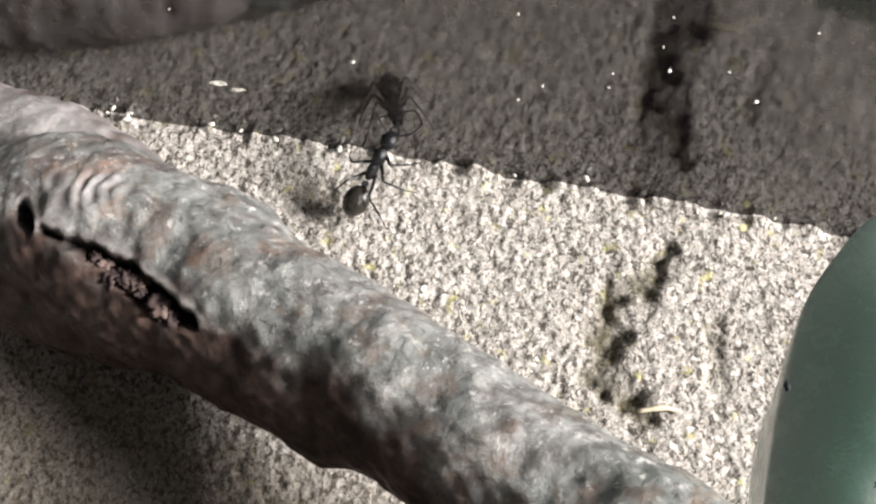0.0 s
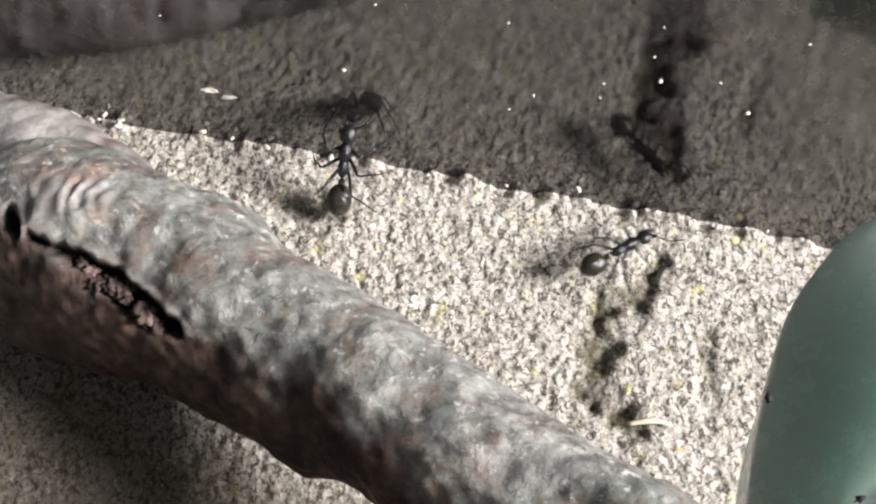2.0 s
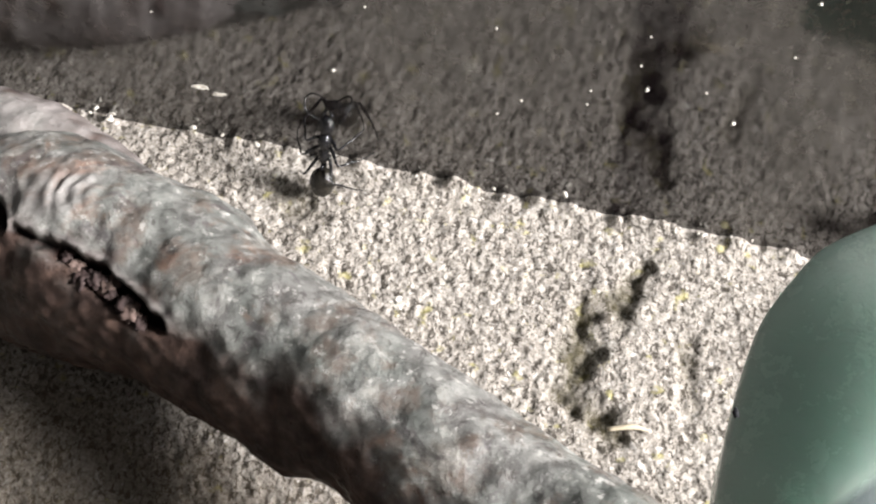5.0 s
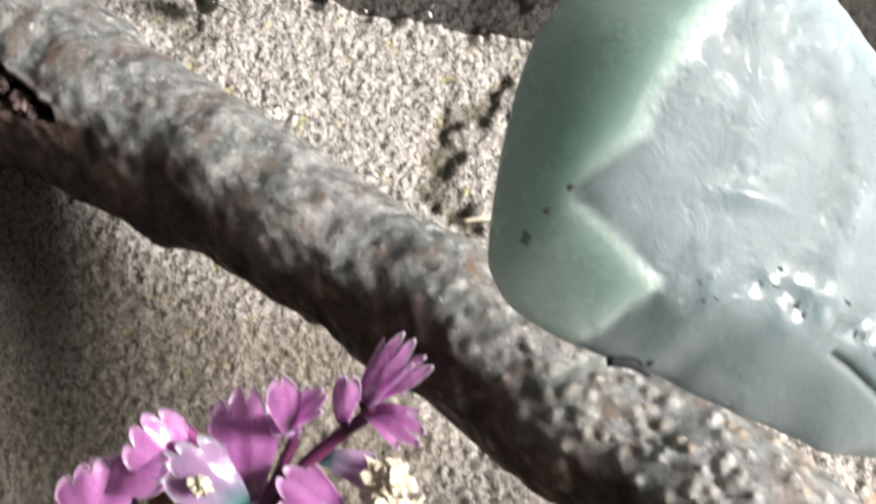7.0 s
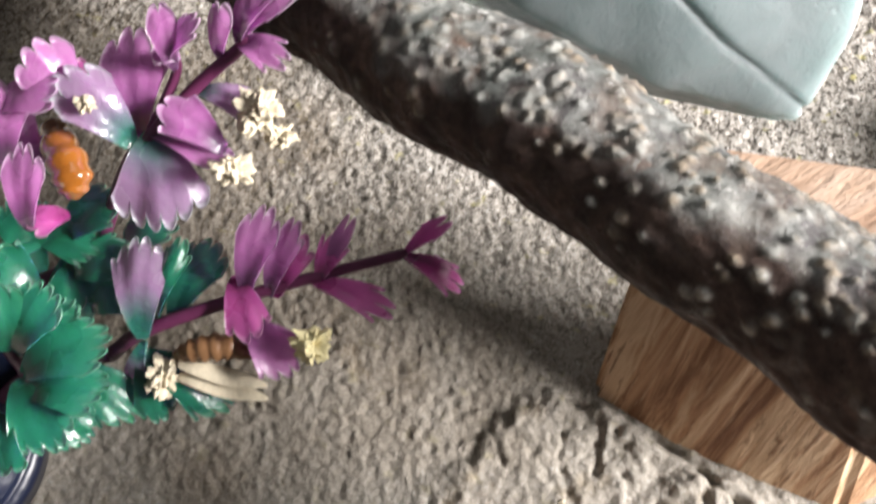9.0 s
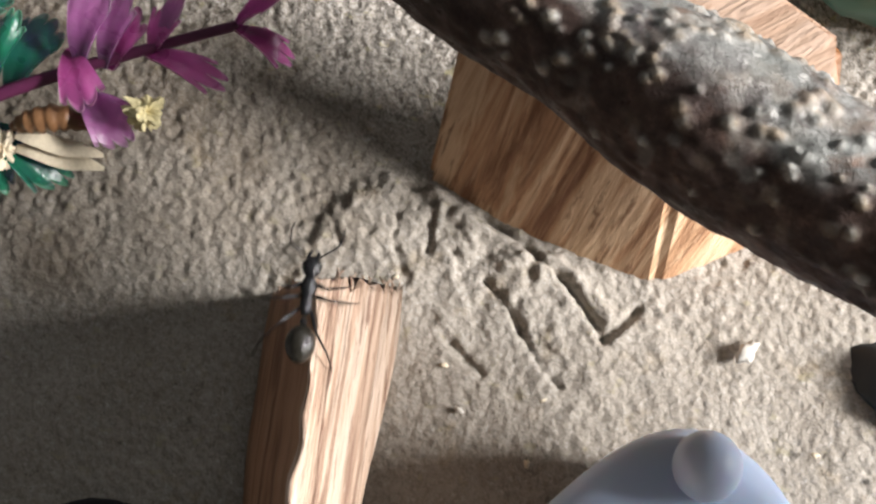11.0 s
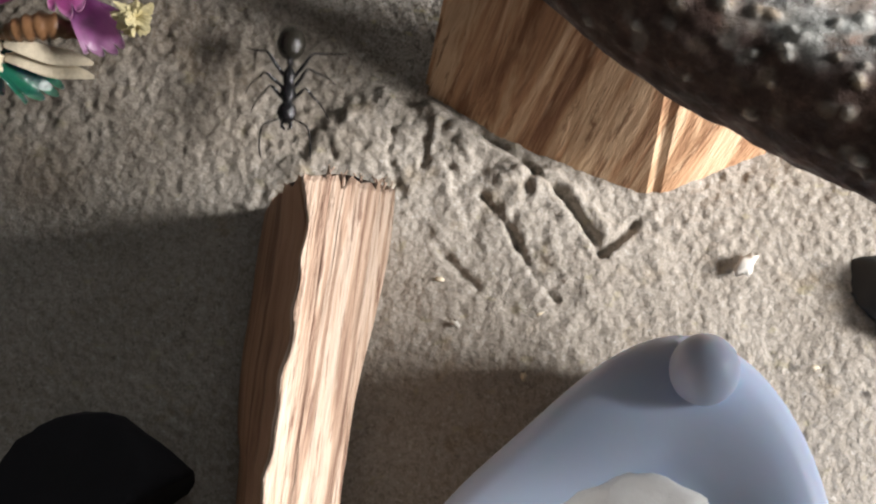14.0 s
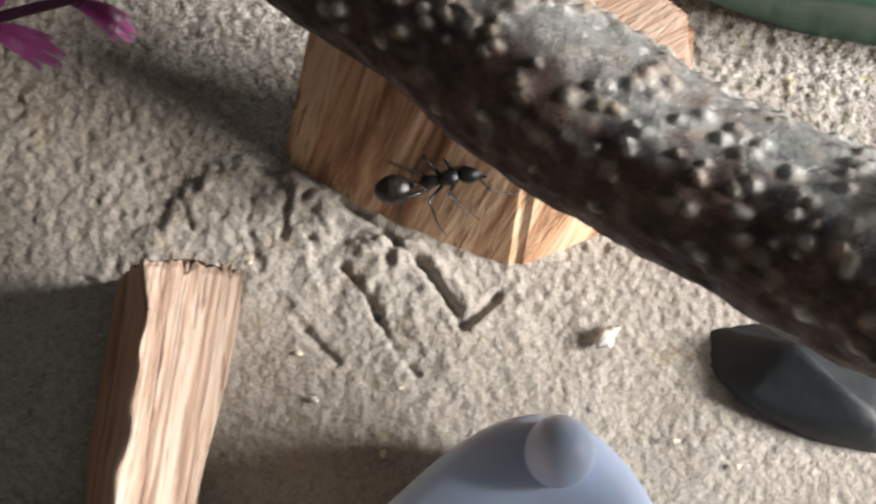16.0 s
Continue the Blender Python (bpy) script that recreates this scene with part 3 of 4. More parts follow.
    put_attr(t, "lip", np.clip(lip * (1 - deep), 0, 1).ravel())
    # how far the brown, shade-painted side reaches up round the stem
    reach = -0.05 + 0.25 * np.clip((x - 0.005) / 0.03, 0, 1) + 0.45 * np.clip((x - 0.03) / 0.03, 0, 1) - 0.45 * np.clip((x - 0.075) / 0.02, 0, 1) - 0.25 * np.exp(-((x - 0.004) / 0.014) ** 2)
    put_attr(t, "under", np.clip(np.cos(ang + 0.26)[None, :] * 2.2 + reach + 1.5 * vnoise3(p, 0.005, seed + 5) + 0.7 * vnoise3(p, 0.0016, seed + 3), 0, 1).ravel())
    return t


def build_branch():
    ob = empty("branch")
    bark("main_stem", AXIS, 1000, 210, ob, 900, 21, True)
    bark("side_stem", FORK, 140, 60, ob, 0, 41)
    # rotten chips lodged in the split
    rng = random.Random(17)
    for k in range(9):
        f = (k + 0.5) / 9
        q = Vector((-0.0285, -0.0052, 0.0195)).lerp(Vector((-0.0192, -0.0118, 0.0196)), f) + Vector((rng.uniform(-0.0004, 0.0004), rng.uniform(-0.0004, 0.0004), rng.uniform(-0.0003, 0.0002)))
        part("bark_chip", lump(q, rng.choice((0.0005, 0.0007, 0.0009)), 300 + k, 0.5, 3, 0.8), (ROTTEN, OLD_CHIP, ROTTEN)[k % 3], ob)
    tagged(ob, "grey bark-covered branch with pale warts and a split knot", "branch")
    return ob


build_branch()


# ---- the wood block under the branch ----
def build_block():
    ob = empty("wood_block")
    bm = bmesh.new()
    low = [(0.0494, -0.0636), (0.0562, -0.0674), (0.0650, -0.0708), (0.0744, -0.0733), (0.0865, -0.0673), (0.0865, -0.0612), (0.0720, -0.0640), (0.0525, -0.0575)]
    top = [(0.0522, -0.0540, 0.0205), (0.0580, -0.0580, 0.021), (0.0650, -0.0620, 0.021), (0.0730, -0.0650, 0.021), (0.0860, -0.0605, 0.024), (0.0858, -0.0562, 0.0262), (0.0745, -0.0478, 0.0262), (0.0575, -0.0455, 0.0240)]
    a = [bm.verts.new((x, y, -0.002)) for x, y in low]
    b = [bm.verts.new(p) for p in top]
    n = len(a)
    for i in range(n):
        bm.faces.new((a[i], a[(i + 1) % n], b[(i + 1) % n], b[i]))
    bm.faces.new(b)
    bm.faces.new(a[::-1])
    bmesh.ops.bevel(bm, geom=list(bm.edges), offset=0.0008, segments=2, affect="EDGES")
    bmesh.ops.recalc_face_normals(bm, faces=bm.faces)
    body = part("body", bm, BLOCK_WOOD, ob, smooth=False)
    body.data.materials.append(BLOCK_TOP)
    for f in body.data.polygons:
        f.material_index = int(f.normal.z > 0.8)
    tagged(ob, "brown striped wood block half sunk in the floor under the branch", "wood block")
    return ob


build_block()


# ---- the green glass chunk ----
def build_slag():
    bm = bmesh.new()
    outline = [(26, -36, 50), (27, -29, 53.5), (28.5, -24, 56), (31.5, -20.5, 58), (36, -18.5, 59), (40, -18.3, 60), (43.6, -18.8, 61), (44.4, -21, 59.3), (47, -22, 57), (52, -24, 54), (60, -26, 48), (68, -34, 38),
               (69, -37.5, 34), (67, -43, 30), (65, -46, 28), (53, -46, 33), (46, -44.3, 37.5), (34.5, -43, 44.5), (31, -42, 46), (27.3, -40, 47.3), (26, -38, 48.5)]
    for x, y, z in outline:
        bm.verts.new((x / 1000, y / 1000, z / 1000))
    for x, y, z in ((38, -26, 61.2), (35, -32, 58.2), (31, -35.5, 55.6), (37.5, -40, 52.2), (47, -35, 50.4), (55, -41, 41.5), (33, -25, 59.0)):
        bm.verts.new((x / 1000, y / 1000, z / 1000))
    for x, y, z in ((30, -33, 30), (33, -18, 34), (60, -18, 30), (33, -19, -0.5), (62, -19, -0.5), (64, -30, -0.5), (36, -26, -0.5), (64, -40, 24)):
        bm.verts.new((x / 1000, y / 1000, z / 1000))
    bmesh.ops.convex_hull(bm, input=list(bm.verts))
    bmesh.ops.recalc_face_normals(bm, faces=bm.faces)
    centre = Vector((0.046, -0.031, 0.032))
    planes = [(f.normal.copy(), (f.verts[0].co - centre).dot(f.normal)) for f in bm.faces if f.calc_area() > 1e-9]
    bm.free()
    normals = np.array([tuple(n) for n, d in planes])
    far = np.array([max(d, 0.002) for n, d in planes])
    ball = bmesh.new()
    bmesh.ops.create_icosphere(ball, subdivisions=7, radius=1)
    ways = np.array([tuple(v.co) for v in ball.verts])
    r = np.zeros(len(ways))
    for n, d in zip(normals, far):
        r += np.maximum(0, ways @ n / d) ** 90
    p = np.array(centre) + ways * (r ** (-1 / 90))[:, None]
    edge = np.interp(-p[:, 1], (0.016, 0.020, 0.026, 0.032, 0.0355, 0.040, 0.043), (0.046, 0.043, 0.038, 0.0350, 0.0312, 0.0372, 0.030))
    frost = np.clip((p[:, 0] - edge + 0.0012 * vnoise3(p, 0.003, 71)) / 0.0006, 0, 1)
    d = np.linalg.norm(p - np.array((0.031, -0.0355, 0.055)), axis=1)

    def along(a, b):
        a, b = np.array(a) / 1000, np.array(b) / 1000
        f = np.clip(((p - a) @ (b - a)) / ((b - a) @ (b - a)), 0, 1)
        return np.linalg.norm(p - (a + f[:, None] * (b - a)), axis=1)

    # a splintered band and a curved ridge where the glass broke
    band = np.exp(-(np.maximum(0, along((39, -38.0, 50.0), (55, -39.8, 42.8)) + 0.003 * vnoise3(p, 0.004, 78) - 0.0012) / 0.0014) ** 2) * frost
    ridge = np.minimum(np.minimum(along((30.7, -35.4, 55.8), (39.4, -33.7, 54.4)), along((39.4, -33.7, 54.4), (48.5, -34.3, 50.6))), along((48.5, -34.3, 50.6), (56, -35.0, 47.5))) + 0.0006 * vnoise3(p, 0.003, 79)
    ridge = np.exp(-(ridge / 0.0006) ** 2) * frost
    rim = np.exp(-((p[:, 0] - edge) / 0.0007) ** 2)
    rough = 0.0012 * vnoise3(p, 0.013, 72) + frost * (0.0002 * np.sin(d * 650 + 5 * vnoise3(p, 0.006, 74)) + 0.0005 * vnoise3(p, 0.004, 75) + band * (0.0005 * vnoise3(p, 0.0011, 73) + 0.0008 * vnoise3(p, 0.0027, 76)) - 0.0006) + 0.0005 * ridge
    a0, b0 = np.array((0.0500, -0.0415, 0.0436)), np.array((0.0655, -0.0450, 0.0290))
    f = np.clip(((p - a0) @ (b0 - a0)) / ((b0 - a0) @ (b0 - a0)), 0, 1)
    near = np.linalg.norm(p - (a0 + f[:, None] * (b0 - a0)), axis=1)
    flat = np.abs((p - a0) @ np.cross((b0 - a0) / np.linalg.norm(b0 - a0), (0.2, -0.5, 0.84)) + 0.0012 * vnoise3(p, 0.005, 77))
    crack = np.exp(-(flat / 0.00022) ** 2) * (near < 0.006) * (f > 0.02) * frost
    rough = rough - 0.0006 * crack
    p = p + ways * rough[:, None]
    for v, q in zip(ball.verts, p):
        v.co = q
    chunk = empty("glass_chunk", pose(0.046, -0.030, 0.0))
    home = Vector((0.046, -0.030, 0.0))
    for v in ball.verts:
        v.co -= home
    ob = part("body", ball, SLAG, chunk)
    put_attr(ob, "frost", frost)
    put_attr(ob, "crack", crack)
    put_attr(ob, "chip", np.clip(0.9 * band + 0.8 * ridge + 0.5 * rim * frost, 0, 1))
    ob.visible_shadow = False  # shadow switched off, so the milky lump holds back no window light
    rng = random.Random(8)
    spots = [i for i in np.nonzero(band > 0.35)[0] if p[i, 2] > 0.03]
    for k in range(16):
        q = Vector(p[rng.choice(spots)]) - home
        size = rng.choice((0.0002, 0.00025, 0.0003, 0.0004))
        sh = bmesh.new()
        bmesh.ops.create_icosphere(sh, subdivisions=1, radius=1)
        turn = Euler((rng.uniform(0, 3), rng.uniform(0, 3), rng.uniform(0, 3))).to_matrix()
        for v in sh.verts:
            v.co = q + turn @ Vector((v.co.x * size * rng.uniform(1.2, 2.2), v.co.y * size, v.co.z * size * 0.3))
        shard = part("shard", sh, SHARD, chunk, smooth=False)
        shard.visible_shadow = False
    tip = lump(Vector((0.0441, -0.0200, 0.0602)) - home, 0.0014, 5, 1.0, 3, 0.2)
    knob = part("tip", tip, SLAG, chunk, "rounded milky tip")
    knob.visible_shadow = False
    tagged(chunk, "pale milky green lump of slag glass with shell-shaped fractures", "glass lump")
    return chunk


build_slag()


# ---- the split wood peg ----
def build_peg():
    """A split stick of triangular section, with torn fibres at its end."""
    ob = empty("wood_peg")
    n, k = 150, 72
    rows = spline([(0.0348, 0.0421, 0.0489, 0.0314, -0.0768), (0.0345, 0.0427, 0.0488, 0.0314, -0.0820), (0.0343, 0.0424, 0.0481, 0.0314, -0.0878), (0.0341, 0.0420, 0.0472, 0.0314, -0.0934), (0.0344, 0.0417, 0.0468, 0.0314, -0.0990), (0.0350, 0.0416, 0.0466, 0.0310, -0.1045), (0.0350, 0.0420, 0.0470, 0.0305, -0.1300), (0.0350, 0.0420, 0.0470, 0.0300, -0.1560)], n)
    verts = []
    for i, (l, m, r, z, y) in enumerate(rows):
        w = 0.0005 * noise.noise((i * 0.09, 2.2, 0))
        ring = [(l, 0.0), (l + 0.0024, z * 0.40), (m + w - 0.0007, z * 0.94), (m + w, z), (m * 0.55 + r * 0.45, z * 0.94 + w), (r - 0.0005, z * 0.85), (r, z * 0.79), (r - 0.0030, 0.0)]
        for j in range(k):
            f = j / k * len(ring)
            q, u = int(f), f - int(f)
            (x0, z0), (x1, z1) = ring[q], ring[(q + 1) % len(ring)]
            x, h = x0 + (x1 - x0) * u, z0 + (z1 - z0) * u
            fibre = 0.00030 * noise.noise((j * 0.9, i * 0.045, 7)) + 0.00022 * noise.noise((j * 2.3, i * 0.02, 3))
            torn = (0.0011 * noise.noise((j * 1.1, 9, 1)) + 0.0006 * noise.noise((j * 3.1, 4, 1))) * max(0, 1 - i / 8)
            out = Vector((x - 0.5 * (l + r), h - 0.4 * z)).normalized()
            verts.append((x + out.x * fibre, y + torn - 0.19 * h, max(-0.0005, h + out.y * fibre - 0.0008 * max(0, 1 - i / 3))))
    faces = grid_faces(n, k, True) + [tuple(range(k)), tuple((n - 1) * k + q for q in range(k))[::-1]]
    body = part("body", (verts, faces), PEG_WOOD, ob)
    body.data.materials.append(PEG_SIDE)
    for i, f in enumerate(body.data.polygons):
        f.material_index = int(i < (n - 1) * k and (i % k) < k * 2.4 / 8)
    rng = random.Random(4)
    for i in range(16):
        x = rng.uniform(0.0424, 0.0486)
        z = 0.0306 - 0.75 * (x - 0.0424) + rng.uniform(-0.0008, 0.0003)
        line = np.array([(x + rng.uniform(-0.0003, 0.0003) * q, -0.0782 - 0.19 * z + 0.0019 * q + rng.uniform(-0.0003, 0.0003), z + 0.0003 * q, 0.00022 * (1.05 - 0.8 * q)) for q in np.linspace(0, 1, 6)])
        part("splinter", tube(line, 6), PEG_WOOD, ob)
    tagged(ob, "pale split wood stick with a frayed end, lying on the floor", "wood stick")
    return ob


build_peg()


# ---- the feeding bowl ----
def build_bowl():
    ob = empty("feeding_bowl")
    cx, cy = 0.0699, -0.1181
    k = 120
    rim = []
    for j in range(k):
        a = 2 * math.pi * j / k
        d = (a - radians(76) + math.pi) % (2 * math.pi) - math.pi
        r = 0.0194 + 0.0101 * math.exp(-(abs(d) / (0.48 if d > 0 else 0.66)) ** 1.8)
        rim.append((a, r))
    prof = [(0.60, 0.0), (0.90, 0.0012), (0.985, 0.0060), (1.0, 0.0090), (0.985, 0.0106), (0.95, 0.0115), (0.89, 0.0119), (0.80, 0.0118), (0.70, 0.0113), (0.60, 0.0105), (0.50, 0.0096), (0.3, 0.0090)]
    verts = []
    for f, z in prof:
        verts += [(cx + r * f * math.cos(a), cy + r * f * math.sin(a), 1.3 * z) for a, r in rim]
    faces = grid_faces(len(prof), k, True) + [tuple(range(k))[::-1], tuple((len(prof) - 1) * k + j for j in range(k))]
    part("dish", (verts, faces), BOWL, ob)
    kb = ellipsoid(bmesh.new(), (0.0762, -0.0933, 0.0168), (0.0030, 0.0031, 0.0034), None, 32, 20)
    part("knob", kb, BOWL, ob)
    tagged(ob, "pale blue plastic feeding bowl with a round knob on its lip", "bowl")
    c = lump((cx + 0.0015, cy + 0.0010, 0.0126), 0.0150, 3, 0.22, 5, 0.08)
    for v in c.verts:
        v.co += Vector((noise.noise(v.co * 900), noise.noise(v.co * 900 + Vector((5, 5, 5))), noise.noise(v.co * 700))) * 0.0004
    tagged(part("cotton_wad", c, COTTON), "white cotton wad lying in the blue bowl", "cotton")
    return ob


build_bowl()


# ---- the plastic plant ----
def leaf(parent, material, base, tip, wide, lobes, cup=0.3, cut=0.15):
    """A fan-shaped plastic leaf with a scalloped edge; millimetres."""
    b, t = Vector(base) / 1000, Vector(tip) / 1000
    wide *= 1.08 / 1000
    way = t - b
    length = way.length
    way.normalize()
    side = way.cross(Vector((0, 0, 1)))
    side = side.normalized() if side.length > 0.05 else Vector((1, 0, 0))
    up = side.cross(way)
    nu, nv = 12, 10 * lobes + 1
    verts, along, rim = [], [], []
    for face in (1, -1):
        for i in range(nu):
            u = i / (nu - 1)
            for j in range(nv):
                v = 2 * j / (nv - 1) - 1
                teeth = lobes
                scallop = abs(math.cos(math.pi * teeth * (v + 1) / 2 + (0 if teeth % 2 else math.pi / 2))) ** 0.45
                notch = 1 - cut * (1 - scallop) * u ** 4
                swing = v * (0.62 + 0.25 * wide / length)
                reach = u * notch * (1 - 0.10 * abs(v))
                spread = 0.5 * wide * (0.16 + 0.84 * u ** 0.85) * (0.92 + 0.08 * notch)
                r = reach * (0.62 + 0.38 * math.cos(swing * 1.25))
                x = v * spread
                w = u * notch
                lift = cup * 0.30 * wide * (abs(v) ** 1.6) * w + 0.10 * length * math.sin(math.pi * w) - 0.16 * length * w * w
                lift += 0.07 * wide * w * w * (math.sin(3 * v + base[0]) + 0.25 * math.sin(8 * v + base[1]))
                thick = face * (0.00026 - 0.00016 * u)
                verts.append(b + way * (r * length) + side * x + up * (lift + thick))
                along.append(w)
                rim.append(max(u ** 2, (abs(v) ** 3) * u))
    n = nu * nv
    faces = [f[::-1] for f in grid_faces(nu, nv)] + [tuple(q + n for q in f) for f in grid_faces(nu, nv)]
    edge = [i * nv for i in range(nu)] + [(nu - 1) * nv + j for j in range(1, nv)] + [i * nv + nv - 1 for i in range(nu - 2, -1, -1)] + list(range(nv - 2, 0, -1))
    for a, c in zip(edge, edge[1:] + edge[:1]):
        faces.append((a, c, c + n, a + n))
    ob = part("leaf", (verts, faces), material, parent)
    put_attr(ob, "along", along)
    put_attr(ob, "rim", rim)
    return ob


def stem(parent, points, r0, r1):
    line = spline([(x / 1000, y / 1000, z / 1000, (r0 + (r1 - r0) * i / (len(points) - 1)) / 1000) for i, (x, y, z) in enumerate(points)], 8 * len(points))
    return part("stem", tube(line, 12), STEM, parent)


plant = empty("plastic_plant", pose(0.0008, 0, 0))
tagged(plant, "glossy plastic plant with purple and green scalloped leaves", "plastic plant")
# upper sprig
stem(plant, [(1.4, -57.6, 16.0), (5.3, -52.2, 24.0), (8.1, -51.0, 28.0), (12.5, -47.0, 31.0), (17.2, -43.9, 34.0)], 0.7, 0.55)
stem(plant, [(8.1, -51.0, 28.0), (10.5, -46.1, 31.0), (10.6, -45.0, 33.0)], 0.5, 0.4)
leaf(plant, PURPLE, (16.1, -43.9, 33.0), (19.0, -40.4, 40.0), 3.0, 3, 0.5, 0.32)
leaf(plant, PURPLE, (16.1, -43.9, 33.0), (20.7, -46.4, 36.0), 3.2, 3, 0.5, 0.3)
leaf(plant, PURPLE, (14.6, -44.8, 32.0), (15.0, -43.3, 38.0), 2.1, 2, 0.4)
leaf(plant, PURPLE, (16.3, -43.7, 33.0), (20.6, -41.5, 39.0), 2.2, 2, 0.4, 0.3)
leaf(plant, PURPLE, (10.7, -46.0, 32.0), (10.1, -43.7, 38.0), 2.6, 2, 0.4)
leaf(plant, PURPLE, (10.4, -45.5, 32.0), (12.7, -44.3, 38.0), 2.3, 3, 0.4)
leaf(plant, PURPLE, (10.1, -44.5, 31.0), (10.0, -46.1, 34.0), 2.4, 2, 0.4)
leaf(plant, PURPLE, (7.0, -50.2, 27.0), (6.5, -42.7, 33.0), 5.9, 4, 0.5)
leaf(plant, PURPLE, (7.9, -49.2, 26.0), (3.6, -42.8, 30.0), 3.5, 3, 0.4)
leaf(plant, MIXED, (7.0, -51.6, 28.0), (2.2, -48.3, 35.0), 5.3, 4, 0.4)
leaf(plant, PURPLE, (15.3, -52.1, 29.0), (9.8, -48.8, 32.0), 4.3, 3, 0.6)
leaf(plant, PURPLE, (8.0, -50.3, 28.0), (16.0, -52.5, 30.0), 3.3, 4, 0.7)
leaf(plant, MIXED, (8.7, -49.7, 28.0), (10.4, -58.8, 27.0), 8.0, 6, 0.25)
leaf(plant, MIXED, (12.3, -47.1, 30.0), (17.8, -48.3, 31.0), 2.9, 3, 0.4)
leaf(plant, PURPLE, (2.2, -49.1, 30.0), (-0.5, -46.7, 36.0), 5.3, 4, 0.4)
leaf(plant, MAGENTA, (2.4, -49.7, 29.0), (0.9, -45.9, 33.0), 3.9, 4, 0.4)
leaf(plant, PURPLE, (-0.8, -59.6, 27.0), (-0.8, -54.7, 33.0), 3.6, 4, 0.4)
leaf(plant, MAGENTA, (1.9, -57.7, 26.0), (-1.0, -59.4, 28.0), 2.9, 4, 0.4)
leaf(plant, PURPLE, (-3.8, -54.1, 28.0), (-4.4, -49.6, 34.0), 5.9, 4, 0.4)
leaf(plant, PURPLE, (-4.7, -50.4, 30.0), (1.4, -49.3, 35.0), 3.9, 4, 0.4)
for material, base, tip, wide, lobes in ((GREEN, (0, -60, 17), (5.5, -58.5, 20), 5.0, 5), (GREEN, (-1, -57, 18), (3.5, -53.5, 22), 5.0, 5), (GREEN, (-3, -60, 17), (-6, -54, 21), 5.0, 5), (GREEN, (-2, -56, 17), (-6.5, -57.5, 20), 5.0, 5),
                                         (GREEN, (-3, -62, 17), (-7, -60, 21), 5.0, 5), (GREEN, (2, -63, 16), (6.5, -61, 19), 4.5, 5), (PURPLE, (-4, -51, 20), (-8, -47, 24), 5.0, 4), (GREEN, (4, -56, 17), (9, -55, 20), 4.0, 4)):
    leaf(plant, material, base, tip, wide, lobes, 0.4)
# lower sprig
stem(plant, [(3.2, -66.0, 12.0), (7.2, -64.8, 16.5), (15.2, -61.7, 18.0), (23.1, -59.0, 19.0), (30.9, -56.8, 20.5)], 0.75, 0.5)
leaf(plant, MIXED, (7.6, -65.8, 17.5), (6.8, -57.6, 22.0), 5.3, 5, 0.35)
leaf(plant, GREEN, (8.3, -63.8, 17.0), (10.5, -57.5, 22.0), 2.5, 3, 0.5)
leaf(plant, GREEN, (9.5, -63.5, 16.0), (12.5, -55.6, 18.0), 4.7, 4, 0.4)
leaf(plant, PURPLE, (16.4, -61.1, 18.0), (18.1, -54.9, 24.0), 3.7, 4, 0.7)
leaf(plant, PURPLE, (18.6, -61.0, 18.0), (20.6, -55.3, 22.8), 3.0, 3, 0.8)
leaf(plant, MAGENTA, (19.0, -60.9, 17.5), (21.0, -55.6, 21.0), 4.0, 3, 0.4)
leaf(plant, MAGENTA, (23.0, -59.4, 18.5), (24.8, -55.8, 22.0), 2.7, 3, 0.6, 0.3)
leaf(plant, PURPLE, (23.7, -58.9, 18.5), (25.6, -54.7, 23.2), 1.7, 2, 0.5, 0.3)
leaf(plant, MAGENTA, (22.3, -59.5, 18.5), (30.3, -61.5, 18.3), 3.1, 3, 0.6, 0.3)
leaf(plant, MAGENTA, (15.2, -59.4, 18.0), (17.9, -65.6, 20.0), 4.0, 3, 0.5)
leaf(plant, PURPLE, (16.7, -63.4, 17.0), (21.6, -67.5, 17.0), 5.0, 5, 0.4)
leaf(plant, MAGENTA, (30.6, -57.0, 20.5), (34.5, -53.4, 22.0), 1.9, 2, 0.5, 0.42)
leaf(plant, MAGENTA, (30.6, -57.1, 20.5), (36.5, -58.9, 18.2), 2.9, 3, 0.4, 0.38)
leaf(plant, MAGENTA, (30.9, -57.0, 20.0), (35.3, -57.6, 18.6), 1.8, 2, 0.3, 0.4)
leaf(plant, GREEN, (6.6, -66.1, 14.0), (15.5, -70.1, 12.0), 5.2, 5, 0.3)
leaf(plant, GREEN, (6.5, -66.6, 14.0), (8.8, -72.3, 11.0), 3.7, 4, 0.4)
leaf(plant, MIXED, (7.0, -65.3, 15.0), (5.6, -69.8, 12.0), 2.6, 3, 0.4)
# green rosette
leaf(plant, GREEN, (-2.9, -68.4, 19.0), (-0.4, -63.6, 24.0), 5.5, 6, 0.3)
leaf(plant, GREEN, (-2.0, -70.4, 19.0), (5.0, -66.4, 22.0), 6.0, 6, 0.3)
leaf(plant, GREEN, (-1.7, -71.6, 18.0), (5.3, -70.2, 20.0), 6.1, 6, 0.3)
leaf(plant, GREEN, (-2.8, -70.7, 18.0), (2.0, -76.3, 18.0), 6.6, 6, 0.3)
leaf(plant, GREEN, (-3.4, -68.0, 19.0), (-5.2, -64.9, 25.0), 6.1, 6, 0.3)
leaf(plant, GREEN, (-1.4, -67.6, 18.0), (1.8, -64.5, 22.0), 4.1, 5, 0.3)
leaf(plant, GREEN, (-0.6, -67.5, 14.0), (7.0, -72.0, 13.0), 5.3, 5, 0.3)
